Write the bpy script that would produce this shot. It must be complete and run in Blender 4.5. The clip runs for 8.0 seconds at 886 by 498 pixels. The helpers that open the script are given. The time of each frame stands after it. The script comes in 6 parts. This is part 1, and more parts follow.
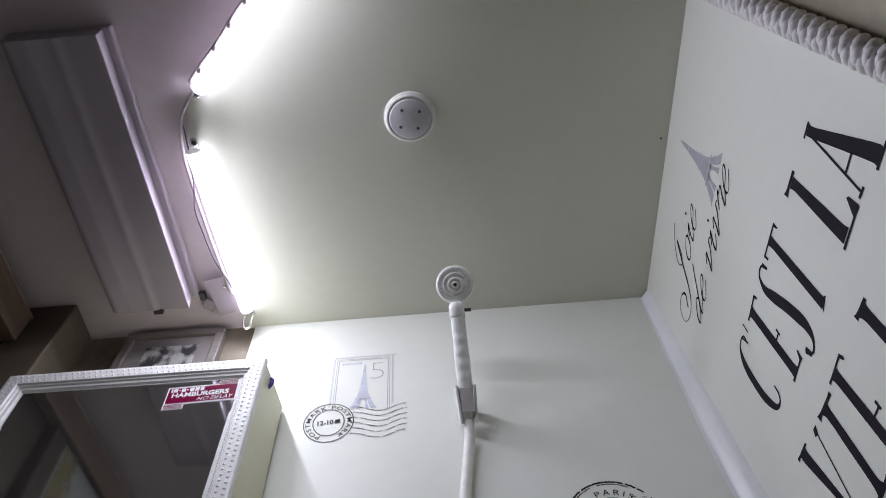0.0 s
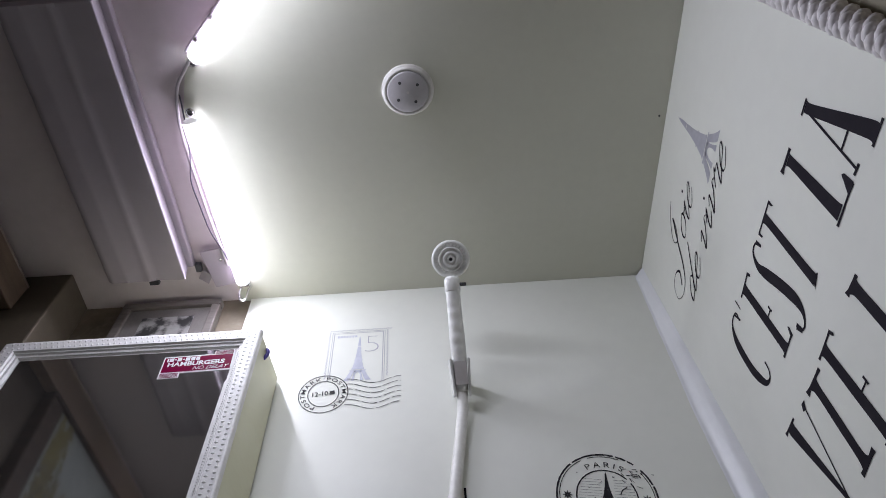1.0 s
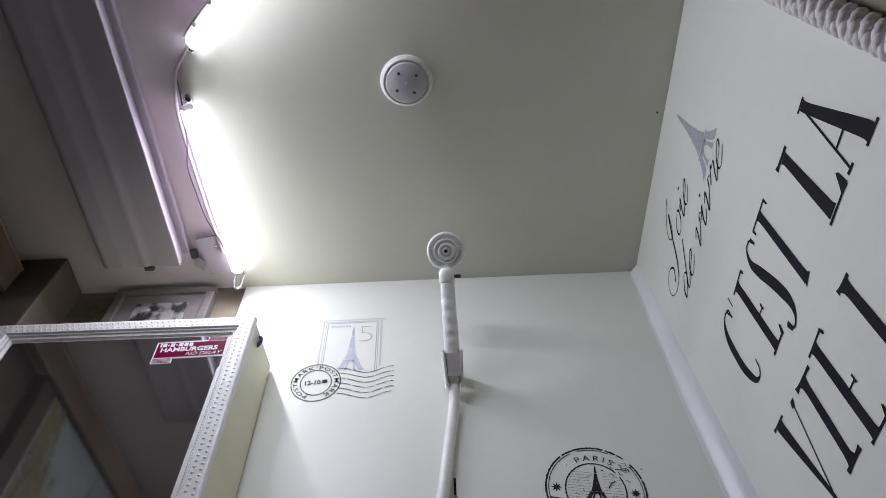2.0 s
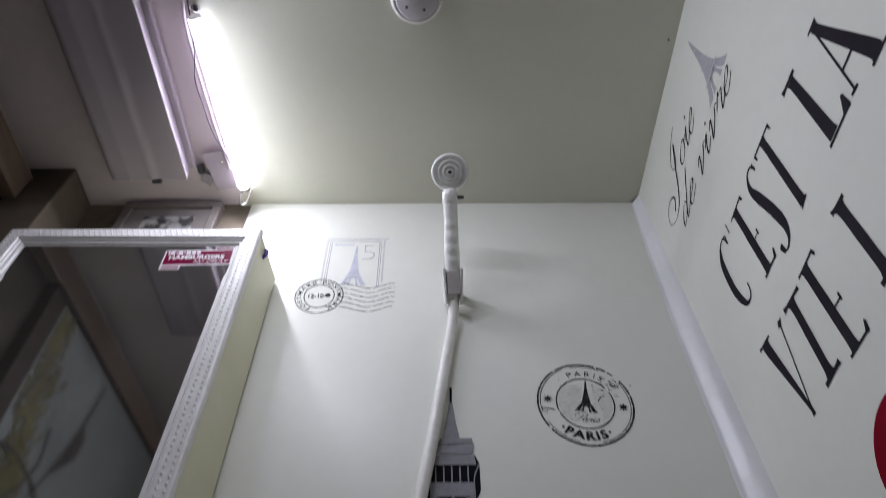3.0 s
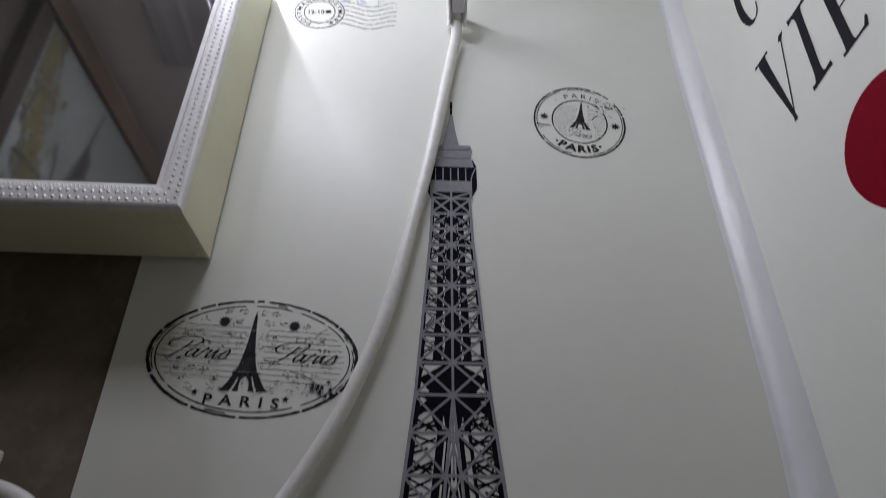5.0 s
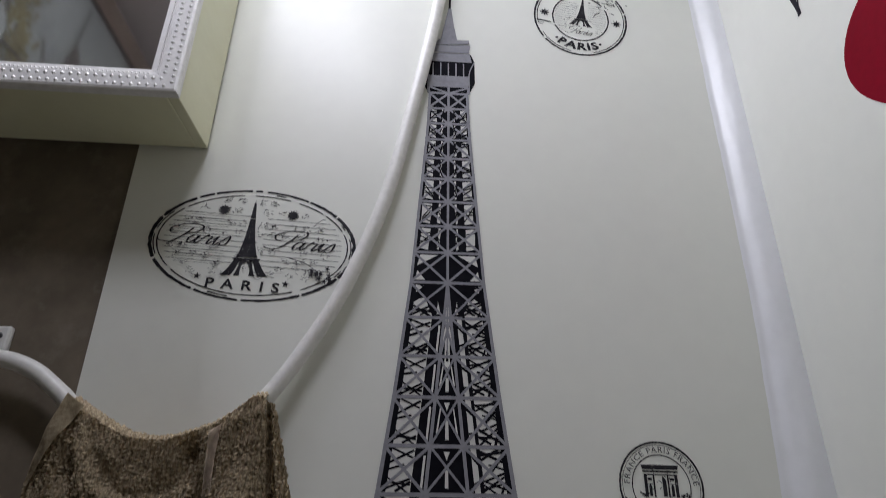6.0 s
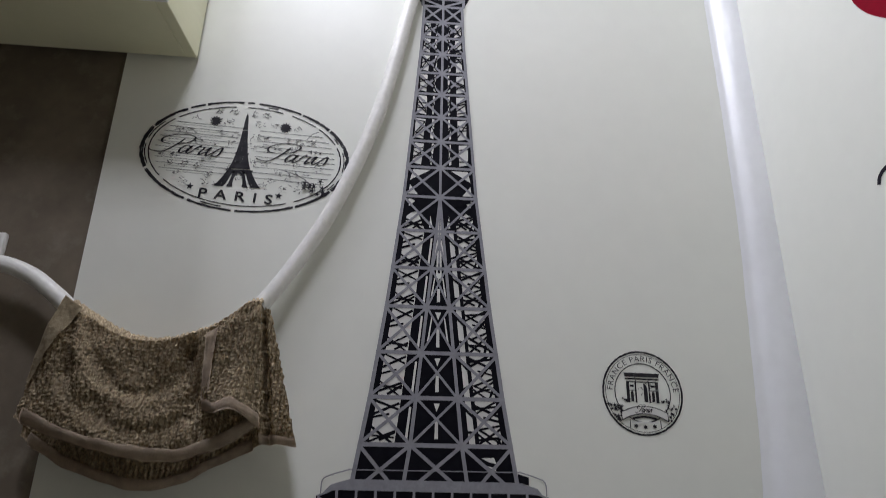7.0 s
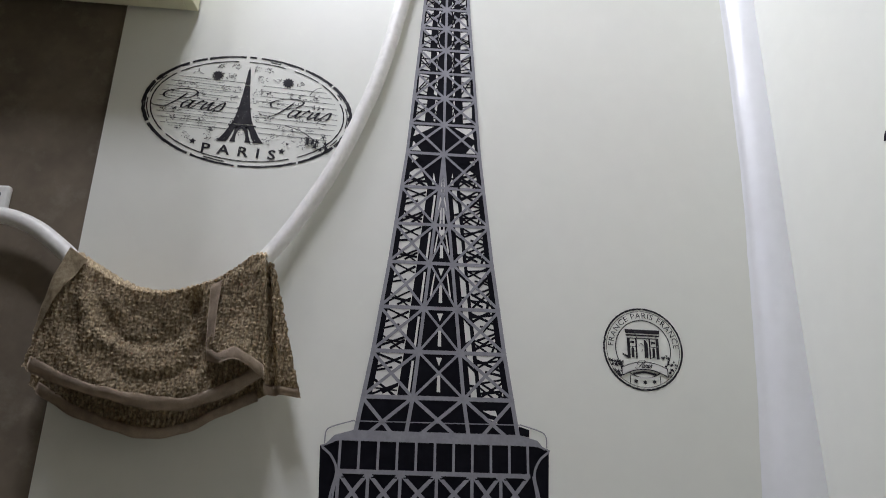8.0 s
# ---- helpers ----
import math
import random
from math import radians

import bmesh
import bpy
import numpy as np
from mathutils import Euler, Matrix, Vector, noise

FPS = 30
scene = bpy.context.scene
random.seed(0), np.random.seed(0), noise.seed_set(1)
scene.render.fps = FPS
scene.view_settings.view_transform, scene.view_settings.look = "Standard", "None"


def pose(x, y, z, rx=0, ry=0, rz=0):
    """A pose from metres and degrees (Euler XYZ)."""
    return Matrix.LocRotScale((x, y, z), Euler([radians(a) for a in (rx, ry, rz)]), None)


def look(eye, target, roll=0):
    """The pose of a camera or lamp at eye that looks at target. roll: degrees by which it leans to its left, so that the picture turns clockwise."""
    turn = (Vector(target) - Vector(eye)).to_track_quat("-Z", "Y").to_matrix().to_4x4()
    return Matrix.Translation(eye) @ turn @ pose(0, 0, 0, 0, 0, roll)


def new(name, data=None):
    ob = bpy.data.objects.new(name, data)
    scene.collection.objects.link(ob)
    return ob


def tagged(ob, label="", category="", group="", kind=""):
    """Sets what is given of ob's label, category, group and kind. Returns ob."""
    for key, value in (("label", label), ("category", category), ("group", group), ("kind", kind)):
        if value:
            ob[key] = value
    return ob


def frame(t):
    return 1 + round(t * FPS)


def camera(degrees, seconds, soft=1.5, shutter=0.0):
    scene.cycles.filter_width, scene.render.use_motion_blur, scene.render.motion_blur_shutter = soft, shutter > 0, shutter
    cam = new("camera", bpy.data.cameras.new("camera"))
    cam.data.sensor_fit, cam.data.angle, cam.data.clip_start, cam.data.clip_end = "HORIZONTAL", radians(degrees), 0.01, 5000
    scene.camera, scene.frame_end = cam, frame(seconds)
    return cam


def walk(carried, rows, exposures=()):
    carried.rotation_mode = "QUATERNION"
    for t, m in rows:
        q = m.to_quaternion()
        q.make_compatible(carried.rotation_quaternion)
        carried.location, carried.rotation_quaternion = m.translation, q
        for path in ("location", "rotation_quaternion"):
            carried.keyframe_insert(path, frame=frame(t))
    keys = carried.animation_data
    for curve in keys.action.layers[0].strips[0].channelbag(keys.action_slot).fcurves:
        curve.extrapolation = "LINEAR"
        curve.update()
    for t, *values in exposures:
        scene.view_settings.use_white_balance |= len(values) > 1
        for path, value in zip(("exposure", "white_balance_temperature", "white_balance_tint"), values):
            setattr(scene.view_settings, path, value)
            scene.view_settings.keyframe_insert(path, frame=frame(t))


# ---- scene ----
cam = camera(68.8, 8.0, soft=0.85, shutter=0.5)
PATH = [
    (0, (0.015, 0.023, 1.026), (0.065, 1.058, 2.736), -6.6),
    (0.5, (0.017, 0.026, 1.024), (0.067, 1.101, 2.71), -5.9),
    (1, (0.016, 0.029, 1.02), (0.071, 1.118, 2.697), -5.9),
    (2.5, (0.02, 0.037, 1.01), (0.08, 1.172, 2.656), -3.8),
    (3, (0.018, 0.051, 0.983), (0.067, 1.297, 2.547), -2.1),
    (3.5, (0.01, 0.066, 0.957), (0.07, 1.434, 2.415), -1.5),
    (4, (0.005, 0.076, 0.935), (0.076, 1.559, 2.275), -0.8),
    (4.5, (0.0, 0.089, 0.906), (0.087, 1.661, 2.14), 0.0),
    (5, (-0.003, 0.104, 0.881), (0.097, 1.771, 1.982), -0.4),
    (6.5, (-0.007, 0.111, 0.834), (0.142, 1.938, 1.634), 0.5),
    (7, (-0.009, 0.114, 0.821), (0.16, 1.974, 1.536), 0.5),
    (7.5, (-0.011, 0.115, 0.814), (0.158, 1.993, 1.482), 0.6),
    (8, (-0.01, 0.118, 0.807), (0.158, 2.009, 1.436), 0.9),
]
walk(cam, [(t, look(eye, target, roll)) for t, eye, target, roll in PATH],
     exposures=[(0, 0.05, 6300, 12), (1, 0.05, 6300, 12), (2.5, 0.05, 6330, 12), (3.5, -0.06, 6370, 12), (4.5, 0.01, 6390, 12), (5, 0.35, 6410, 11.5),
                (6.5, 1.20, 6430, 10.5), (7, 1.38, 6430, 10), (8, 1.66, 6460, 9.5)])


# ---------------------------------------------------------------- world, exposure
world = bpy.data.worlds.new("world")
scene.world = world
world.use_nodes = True
world.node_tree.nodes["Background"].inputs["Color"].default_value = (0.6, 0.7, 0.9, 1)
world.node_tree.nodes["Background"].inputs["Strength"].default_value = 0.02

TUBE_POWER = 140.0


# ---------------------------------------------------------------- materials
def material(name, base, second=None, rough=0.5, metal=0.0, scale=8.0, fine=120.0, bump=0.0, fine_bump=0.0,
             detail=6.0, coat=0.0, lo=0.35, hi=0.65, rough_var=0.0, spec=0.5, grain_range=(0.93, 1.05), stain=None, stain_scale=3.0, stain_at=(0.6, 0.75), stretch=None):
    m = bpy.data.materials.new(name)
    m.use_nodes = True
    nt = m.node_tree
    n, l = nt.nodes, nt.links
    b = n["Principled BSDF"]
    b.inputs["Roughness"].default_value = rough
    b.inputs["Metallic"].default_value = metal
    b.inputs["Specular IOR Level"].default_value = spec
    b.inputs["Coat Weight"].default_value = coat
    tc = n.new("ShaderNodeTexCoord")
    vec = tc.outputs["Object"]
    if stretch:
        mp = n.new("ShaderNodeMapping")
        mp.inputs["Scale"].default_value = stretch
        l.new(vec, mp.inputs["Vector"])
        vec = mp.outputs["Vector"]
    big = n.new("ShaderNodeTexNoise")
    big.inputs["Scale"].default_value = scale
    big.inputs["Detail"].default_value = detail
    l.new(vec, big.inputs["Vector"])
    small = n.new("ShaderNodeTexNoise")
    small.inputs["Scale"].default_value = fine
    small.inputs["Detail"].default_value = 3.0
    l.new(vec, small.inputs["Vector"])
    second = second or tuple(c * 0.9 for c in base)
    ramp = n.new("ShaderNodeMapRange")
    ramp.inputs["From Min"].default_value, ramp.inputs["From Max"].default_value = lo, hi
    l.new(big.outputs["Fac"], ramp.inputs["Value"])
    mix = n.new("ShaderNodeMix")
    mix.data_type = "RGBA"
    mix.inputs["A"].default_value, mix.inputs["B"].default_value = (*base, 1), (*second, 1)
    l.new(ramp.outputs["Result"], mix.inputs["Factor"])
    grain = n.new("ShaderNodeMapRange")
    grain.inputs["From Min"].default_value, grain.inputs["From Max"].default_value = 0.3, 0.7
    grain.inputs["To Min"].default_value, grain.inputs["To Max"].default_value = grain_range
    l.new(small.outputs["Fac"], grain.inputs["Value"])
    mul = n.new("ShaderNodeMix")
    mul.data_type, mul.blend_type = "RGBA", "MULTIPLY"
    mul.inputs["Factor"].default_value = 1.0
    l.new(mix.outputs["Result"], mul.inputs["A"])
    l.new(grain.outputs["Result"], mul.inputs["B"])
    out = mul.outputs["Result"]
    if stain:
        sn = n.new("ShaderNodeTexNoise")
        sn.inputs["Scale"].default_value = stain_scale
        sn.inputs["Detail"].default_value = 8.0
        sn.inputs["Roughness"].default_value = 0.65
        l.new(vec, sn.inputs["Vector"])
        sr = n.new("ShaderNodeMapRange")
        sr.inputs["From Min"].default_value, sr.inputs["From Max"].default_value = stain_at
        l.new(sn.outputs["Fac"], sr.inputs["Value"])
        sm = n.new("ShaderNodeMix")
        sm.data_type = "RGBA"
        sm.inputs["B"].default_value = (*stain, 1)
        l.new(out, sm.inputs["A"])
        l.new(sr.outputs["Result"], sm.inputs["Factor"])
        out = sm.outputs["Result"]
    l.new(out, b.inputs["Base Color"])
    if rough_var:
        rr = n.new("ShaderNodeMapRange")
        rr.inputs["To Min"].default_value, rr.inputs["To Max"].default_value = rough - rough_var, rough + rough_var
        l.new(big.outputs["Fac"], rr.inputs["Value"])
        l.new(rr.outputs["Result"], b.inputs["Roughness"])
    if bump or fine_bump:
        prev = None
        for src, amount in ((big, bump), (small, fine_bump)):
            if amount:
                bp = n.new("ShaderNodeBump")
                bp.inputs["Strength"].default_value = 1.0
                bp.inputs["Distance"].default_value = amount
                l.new(src.outputs["Fac"], bp.inputs["Height"])
                if prev:
                    l.new(prev.outputs["Normal"], bp.inputs["Normal"])
                prev = bp
        l.new(prev.outputs["Normal"], b.inputs["Normal"])
    return m


def glowing(name, colour, strength):
    m = bpy.data.materials.new(name)
    m.use_nodes = True
    b = m.node_tree.nodes["Principled BSDF"]
    b.inputs["Base Color"].default_value = (0.9, 0.9, 0.9, 1)
    b.inputs["Emission Color"].default_value = (*colour, 1)
    b.inputs["Emission Strength"].default_value = strength
    return m


M_PANEL = material("white_wall_panel", (0.824, 0.834, 0.770), (0.803, 0.814, 0.742), rough=0.36, scale=1.6, fine=45, grain_range=(0.988, 1.008), detail=1.5, bump=0.0001, fine_bump=0.00003, spec=0.27,
                   rough_var=0.05)
M_CEILING = material("cream_ceiling_panel", (0.665, 0.660, 0.570), (0.62, 0.618, 0.525), rough=0.5, scale=2.0, fine=60, detail=2.0, fine_bump=0.00003, grain_range=(0.985, 1.01),
                     stain=(0.58, 0.56, 0.46), stain_scale=14.0, stain_at=(0.72, 0.85))
# beige with the lilac cast of the LED glow mixed into the colour
M_ROOMCEIL = material("glow_tinted_room_ceiling", (0.62, 0.555, 0.565), (0.565, 0.505, 0.515), rough=0.6, scale=2.5, fine=60, detail=2.0, grain_range=(0.97, 1.02))
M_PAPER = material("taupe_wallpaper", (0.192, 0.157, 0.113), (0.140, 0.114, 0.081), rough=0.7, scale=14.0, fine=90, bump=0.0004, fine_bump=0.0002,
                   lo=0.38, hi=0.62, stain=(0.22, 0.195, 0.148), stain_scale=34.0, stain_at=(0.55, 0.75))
# the taupe paper again, with the west wall's shade put into its colour
M_WESTPAPER = material("shaded_taupe_wallpaper", (0.038, 0.029, 0.021), (0.028, 0.021, 0.015), rough=0.75, scale=14.0, fine=90, bump=0.0004, fine_bump=0.0002, spec=0.2)
M_SIDEWALL = material("olive_tan_wall_paint", (0.42, 0.375, 0.27), (0.37, 0.33, 0.235), rough=0.6, scale=5.0, fine=80, fine_bump=0.0002)
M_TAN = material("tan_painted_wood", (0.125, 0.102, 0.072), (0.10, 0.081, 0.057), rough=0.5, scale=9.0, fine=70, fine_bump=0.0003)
# floor out of view, kept pale so that it bounces fill up the walls
M_FLOOR = material("pale_bounce_floor", (0.74, 0.71, 0.60), (0.66, 0.63, 0.52), rough=0.4, scale=9.0, fine=80, fine_bump=0.0002)
M_CAULK = material("white_caulk", (0.90, 0.912, 0.93), (0.87, 0.882, 0.90), rough=0.40, spec=0.9, scale=9.0, fine=70, detail=2.0, fine_bump=0.00008, grain_range=(0.98, 1.01))
M_ROPE = material("white_painted_rope", (0.82, 0.79, 0.79), (0.70, 0.66, 0.66), rough=0.42, scale=40.0, fine=200, fine_bump=0.0002)
M_CABINET = material("cream_cabinet_paint", (0.75, 0.74, 0.545), (0.71, 0.695, 0.49), rough=0.42, scale=7.0, fine=60, fine_bump=0.00005, grain_range=(0.985, 1.01),
                     stain=(0.42, 0.36, 0.20), stain_scale=24.0, stain_at=(0.68, 0.8), stretch=(1, 1, 3))
M_FRAME = material("white_frame_paint", (0.83, 0.82, 0.80), (0.77, 0.76, 0.73), rough=0.38, scale=30.0, fine=160, fine_bump=0.00025,
                   stain=(0.55, 0.50, 0.42), stain_scale=60.0, stain_at=(0.66, 0.82))
M_PLASTIC = material("white_abs_plastic", (0.82, 0.82, 0.79), (0.78, 0.78, 0.75), rough=0.28, scale=20.0, fine=120, coat=0.15)
M_HOSE = material("white_vinyl_hose", (0.80, 0.79, 0.75), (0.75, 0.74, 0.69), rough=0.44, scale=25.0, fine=150, fine_bump=0.0001)
M_CLIP = material("greyed_plastic", (0.62, 0.59, 0.58), (0.55, 0.52, 0.51), rough=0.4, scale=30.0)
M_PUCK = material("cream_abs_plastic", (0.70, 0.68, 0.65), (0.66, 0.64, 0.61), rough=0.4, scale=20.0)
M_LENS = material("milky_lens", (0.50, 0.48, 0.50), (0.46, 0.44, 0.46), rough=0.45, scale=30.0)
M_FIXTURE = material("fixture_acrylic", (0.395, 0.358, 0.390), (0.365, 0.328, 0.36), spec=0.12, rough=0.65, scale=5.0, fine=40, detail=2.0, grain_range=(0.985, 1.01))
M_CHROME = material("chrome", (0.85, 0.85, 0.87), (0.75, 0.75, 0.78), rough=0.16, metal=1.0, scale=60.0)
M_DARK = material("dark_plastic", (0.025, 0.025, 0.028), (0.04, 0.04, 0.045), rough=0.4, scale=40.0)
M_WIRE = material("white_wire", (0.62, 0.58, 0.60), (0.55, 0.50, 0.52), rough=0.45, scale=60.0)
M_DWIRE = material("dark_wire", (0.075, 0.07, 0.095), (0.11, 0.10, 0.13), rough=0.45, scale=60.0)
M_BLUE = material("indigo_plastic", (0.05, 0.035, 0.26), (0.04, 0.03, 0.20), rough=0.25, scale=40.0, coat=0.3)
M_BLACK = material("black_vinyl", (0.016, 0.013, 0.020), (0.022, 0.019, 0.026), rough=0.55, spec=0.08, scale=30.0, fine=300)
M_FADED = material("worn_black_vinyl", (0.020, 0.019, 0.023), (0.045, 0.043, 0.047), rough=0.5, spec=0.15, scale=60.0, fine=240, lo=0.45, hi=0.7,
                   stain=(0.34, 0.34, 0.32), stain_scale=210.0, stain_at=(0.60, 0.68))
M_GREYTINT = material("light_grey_vinyl", (0.47, 0.47, 0.51), (0.42, 0.42, 0.46), rough=0.4, scale=50.0)
M_LILAC = material("pale_lilac_vinyl", (0.52, 0.54, 0.63), (0.62, 0.63, 0.70), rough=0.4, scale=40.0)
M_GIRDER = material("grey_print", (0.315, 0.315, 0.34), (0.25, 0.25, 0.275), rough=0.5, spec=0.2, scale=120.0, fine=500, lo=0.3, hi=0.7)
M_NIGHT = material("blue_black_print", (0.006, 0.006, 0.009), (0.010, 0.010, 0.014), rough=0.6, spec=0.05, scale=80.0)
M_PRINTWHITE = material("white_print", (0.74, 0.74, 0.70), (0.66, 0.66, 0.63), rough=0.4, scale=120.0)
M_RED = material("crimson_vinyl", (0.25, 0.0005, 0.015), (0.22, 0.0005, 0.013), rough=0.55, spec=0.06, scale=6.0)
M_STICKRED = material("maroon_print", (0.185, 0.002, 0.040), (0.16, 0.002, 0.034), rough=0.4, spec=0.06, scale=60.0)
M_STICKWHITE = material("sticker_white", (0.82, 0.80, 0.82), (0.76, 0.74, 0.76), rough=0.3, scale=60.0)
M_TERRY = material("tan_terry_cloth", (0.67, 0.555, 0.380), (0.385, 0.308, 0.205), rough=0.95, spec=0.1, scale=430.0, fine=1300, bump=0.0010, fine_bump=0.0005,
                   lo=0.36, hi=0.62, detail=2.0, stretch=(1.0, 1.0, 0.8))
M_REVERSE = material("flat_terry_reverse", (0.46, 0.385, 0.26), (0.31, 0.25, 0.16), rough=0.95, spec=0.1, scale=260.0, fine=900, bump=0.0008, fine_bump=0.0005)
M_HEM = material("tan_cotton_hem", (0.55, 0.45, 0.34), (0.43, 0.345, 0.26), spec=0.1, rough=0.9, scale=120.0, fine=900, fine_bump=0.0004)
M_WALNUT = material("dark_walnut_frame", (0.034, 0.023, 0.017), (0.022, 0.015, 0.011), spec=0.2, rough=0.7, scale=12.0, fine=90, stretch=(1, 1, 9), fine_bump=0.0003)
M_BEAD = material("pale_bead_paint", (0.34, 0.28, 0.24), (0.29, 0.24, 0.205), rough=0.5, scale=30.0)
M_BOARD = material("warm_brown_board", (0.180, 0.128, 0.094), (0.145, 0.102, 0.073), rough=0.5, scale=9.0, fine=90, stretch=(9, 1, 9), fine_bump=0.0003)
M_PALEWOOD = material("grey_beige_frame", (0.165, 0.145, 0.132), (0.13, 0.114, 0.103), rough=0.45, scale=40.0, stretch=(1, 6, 6))
M_MAT = material("cream_mat_board", (0.20, 0.182, 0.170), (0.175, 0.16, 0.15), rough=0.8, scale=20.0, fine=300)
M_PHOTO = material("dim_grey_print", (0.34, 0.33, 0.32), (0.03, 0.03, 0.03), rough=0.3, scale=38.0, lo=0.44, hi=0.56)
M_ART = material("blurred_canvas", (0.180, 0.190, 0.180), (0.128, 0.135, 0.125), rough=0.5, scale=5.0, fine=60, fine_bump=0.0004,
                 stain=(0.11, 0.12, 0.12), stain_scale=4.0, stain_at=(0.6, 0.7))
M_ARTGOLD = material("ochre_brushwork", (0.105, 0.088, 0.030), (0.055, 0.046, 0.020), rough=0.5, scale=9.0, fine=90, fine_bump=0.0006,
                     stain=(0.16, 0.145, 0.07), stain_scale=26.0, stain_at=(0.5, 0.8), lo=0.3, hi=0.7)
M_ARTDARK = material("umber_brushwork", (0.028, 0.024, 0.020), (0.05, 0.042, 0.032), rough=0.5, scale=30.0)
M_TUBE = glowing("lit_led_tube", (0.89, 0.90, 1.025), TUBE_POWER)
M_TUBE_ANGLED = glowing("lit_led_tube_angled", (0.89, 0.90, 1.025), TUBE_POWER * 1.02)
M_TUBEDIM = glowing("tube_upper_edge", (0.89, 0.90, 1.01), 9.0)
M_TUBEBACK = glowing("tube_back_glow", (0.96, 0.84, 1.06), 5.6)
M_MIRROR = bpy.data.materials.new("mirror_glass")
M_MIRROR.use_nodes = True
_b = M_MIRROR.node_tree.nodes["Principled BSDF"]
_b.inputs["Base Color"].default_value = (0.80, 0.82, 0.81, 1)
_b.inputs["Metallic"].default_value, _b.inputs["Roughness"].default_value = 1.0, 0.055
_n, _l = M_MIRROR.node_tree.nodes, M_MIRROR.node_tree.links
_tc = _n.new("ShaderNodeTexCoord")
_film, _speck = _n.new("ShaderNodeTexNoise"), _n.new("ShaderNodeTexNoise")
_film.inputs["Scale"].default_value, _film.inputs["Detail"].default_value = 9.0, 5.0
_speck.inputs["Scale"].default_value, _speck.inputs["Detail"].default_value = 130.0, 2.0
_fr, _sr, _add = _n.new("ShaderNodeMapRange"), _n.new("ShaderNodeMapRange"), _n.new("ShaderNodeMath")
_fr.inputs["From Min"].default_value, _fr.inputs["From Max"].default_value, _fr.inputs["To Min"].default_value, _fr.inputs["To Max"].default_value = 0.3, 0.7, 0.010, 0.050
_sr.inputs["From Min"].default_value, _sr.inputs["From Max"].default_value, _sr.inputs["To Max"].default_value = 0.72, 0.80, 0.35
for _node, _to in ((_film, _fr), (_speck, _sr)):
    _l.new(_tc.outputs["Object"], _node.inputs["Vector"])
    _l.new(_node.outputs["Fac"], _to.inputs["Value"])
_l.new(_fr.outputs["Result"], _add.inputs[0])
_l.new(_sr.outputs["Result"], _add.inputs[1])
_dust, _mix = _n.new("ShaderNodeBsdfDiffuse"), _n.new("ShaderNodeMixShader")
_dust.inputs["Color"].default_value = (0.62, 0.58, 0.55, 1)
_l.new(_add.outputs["Value"], _mix.inputs["Fac"])
_l.new(_b.outputs["BSDF"], _mix.inputs[1])
_l.new(_dust.outputs["BSDF"], _mix.inputs[2])
_l.new(_mix.outputs["Shader"], _n["Material Output"].inputs["Surface"])


# ---------------------------------------------------------------- mesh helpers
def thing(name, label, category, at=(0, 0, 0), group="", kind=""):
    ob = new(name)
    ob.location = at
    bpy.context.view_layer.update()
    return tagged(ob, label, category, group, kind)


def part(name, bm, mat_, parent=None, label="", smooth=False, kind=""):
    """Link a bmesh, given in world metres, as one mesh object under its thing."""
    me = bpy.data.meshes.new(name)
    bm.to_mesh(me)
    bm.free()
    if smooth:
        for p in me.polygons:
            p.use_smooth = True
    me.materials.append(mat_)
    ob = new(name, me)
    if parent:
        ob.parent = parent
        base = Vector((0, 0, 0))
        up = parent
        while up:
            base += up.location
            up = up.parent
        me.transform(Matrix.Translation(-base))
    return tagged(ob, label, kind=kind)


def structure(name, bm, mat_, label, category, smooth=False):
    return tagged(part(name, bm, mat_, None, "", smooth), label, category, kind="structure")


def box(bm, x0, x1, y0, y1, z0, z1, bevel=0.0, segs=2):
    r = bmesh.ops.create_cube(bm, size=1.0)
    for v in r["verts"]:
        v.co = Vector((x0 + (v.co.x + 0.5) * (x1 - x0), y0 + (v.co.y + 0.5) * (y1 - y0), z0 + (v.co.z + 0.5) * (z1 - z0)))
    if bevel:
        es = {e for v in r["verts"] for e in v.link_edges}
        bmesh.ops.bevel(bm, geom=list(es), offset=bevel, segments=segs, affect="EDGES", profile=0.5)
    return bm


def boxed(*a, **k):
    return box(bmesh.new(), *a, **k)


def spline(points, per=10):
    """Catmull-Rom through the points, any dimension."""
    p = [np.array(q, float) for q in points]
    p = [2 * p[0] - p[1]] + p + [2 * p[-1] - p[-2]]
    out = []
    for i in range(1, len(p) - 2):
        for k in range(per):
            t = k / per
            a, b, c, d = p[i - 1:i + 3]
            out.append(0.5 * (2 * b + (c - a) * t + (2 * a - 5 * b + 4 * c - d) * t * t + (3 * b - a - 3 * c + d) * t ** 3))
    out.append(p[-2])
    return out


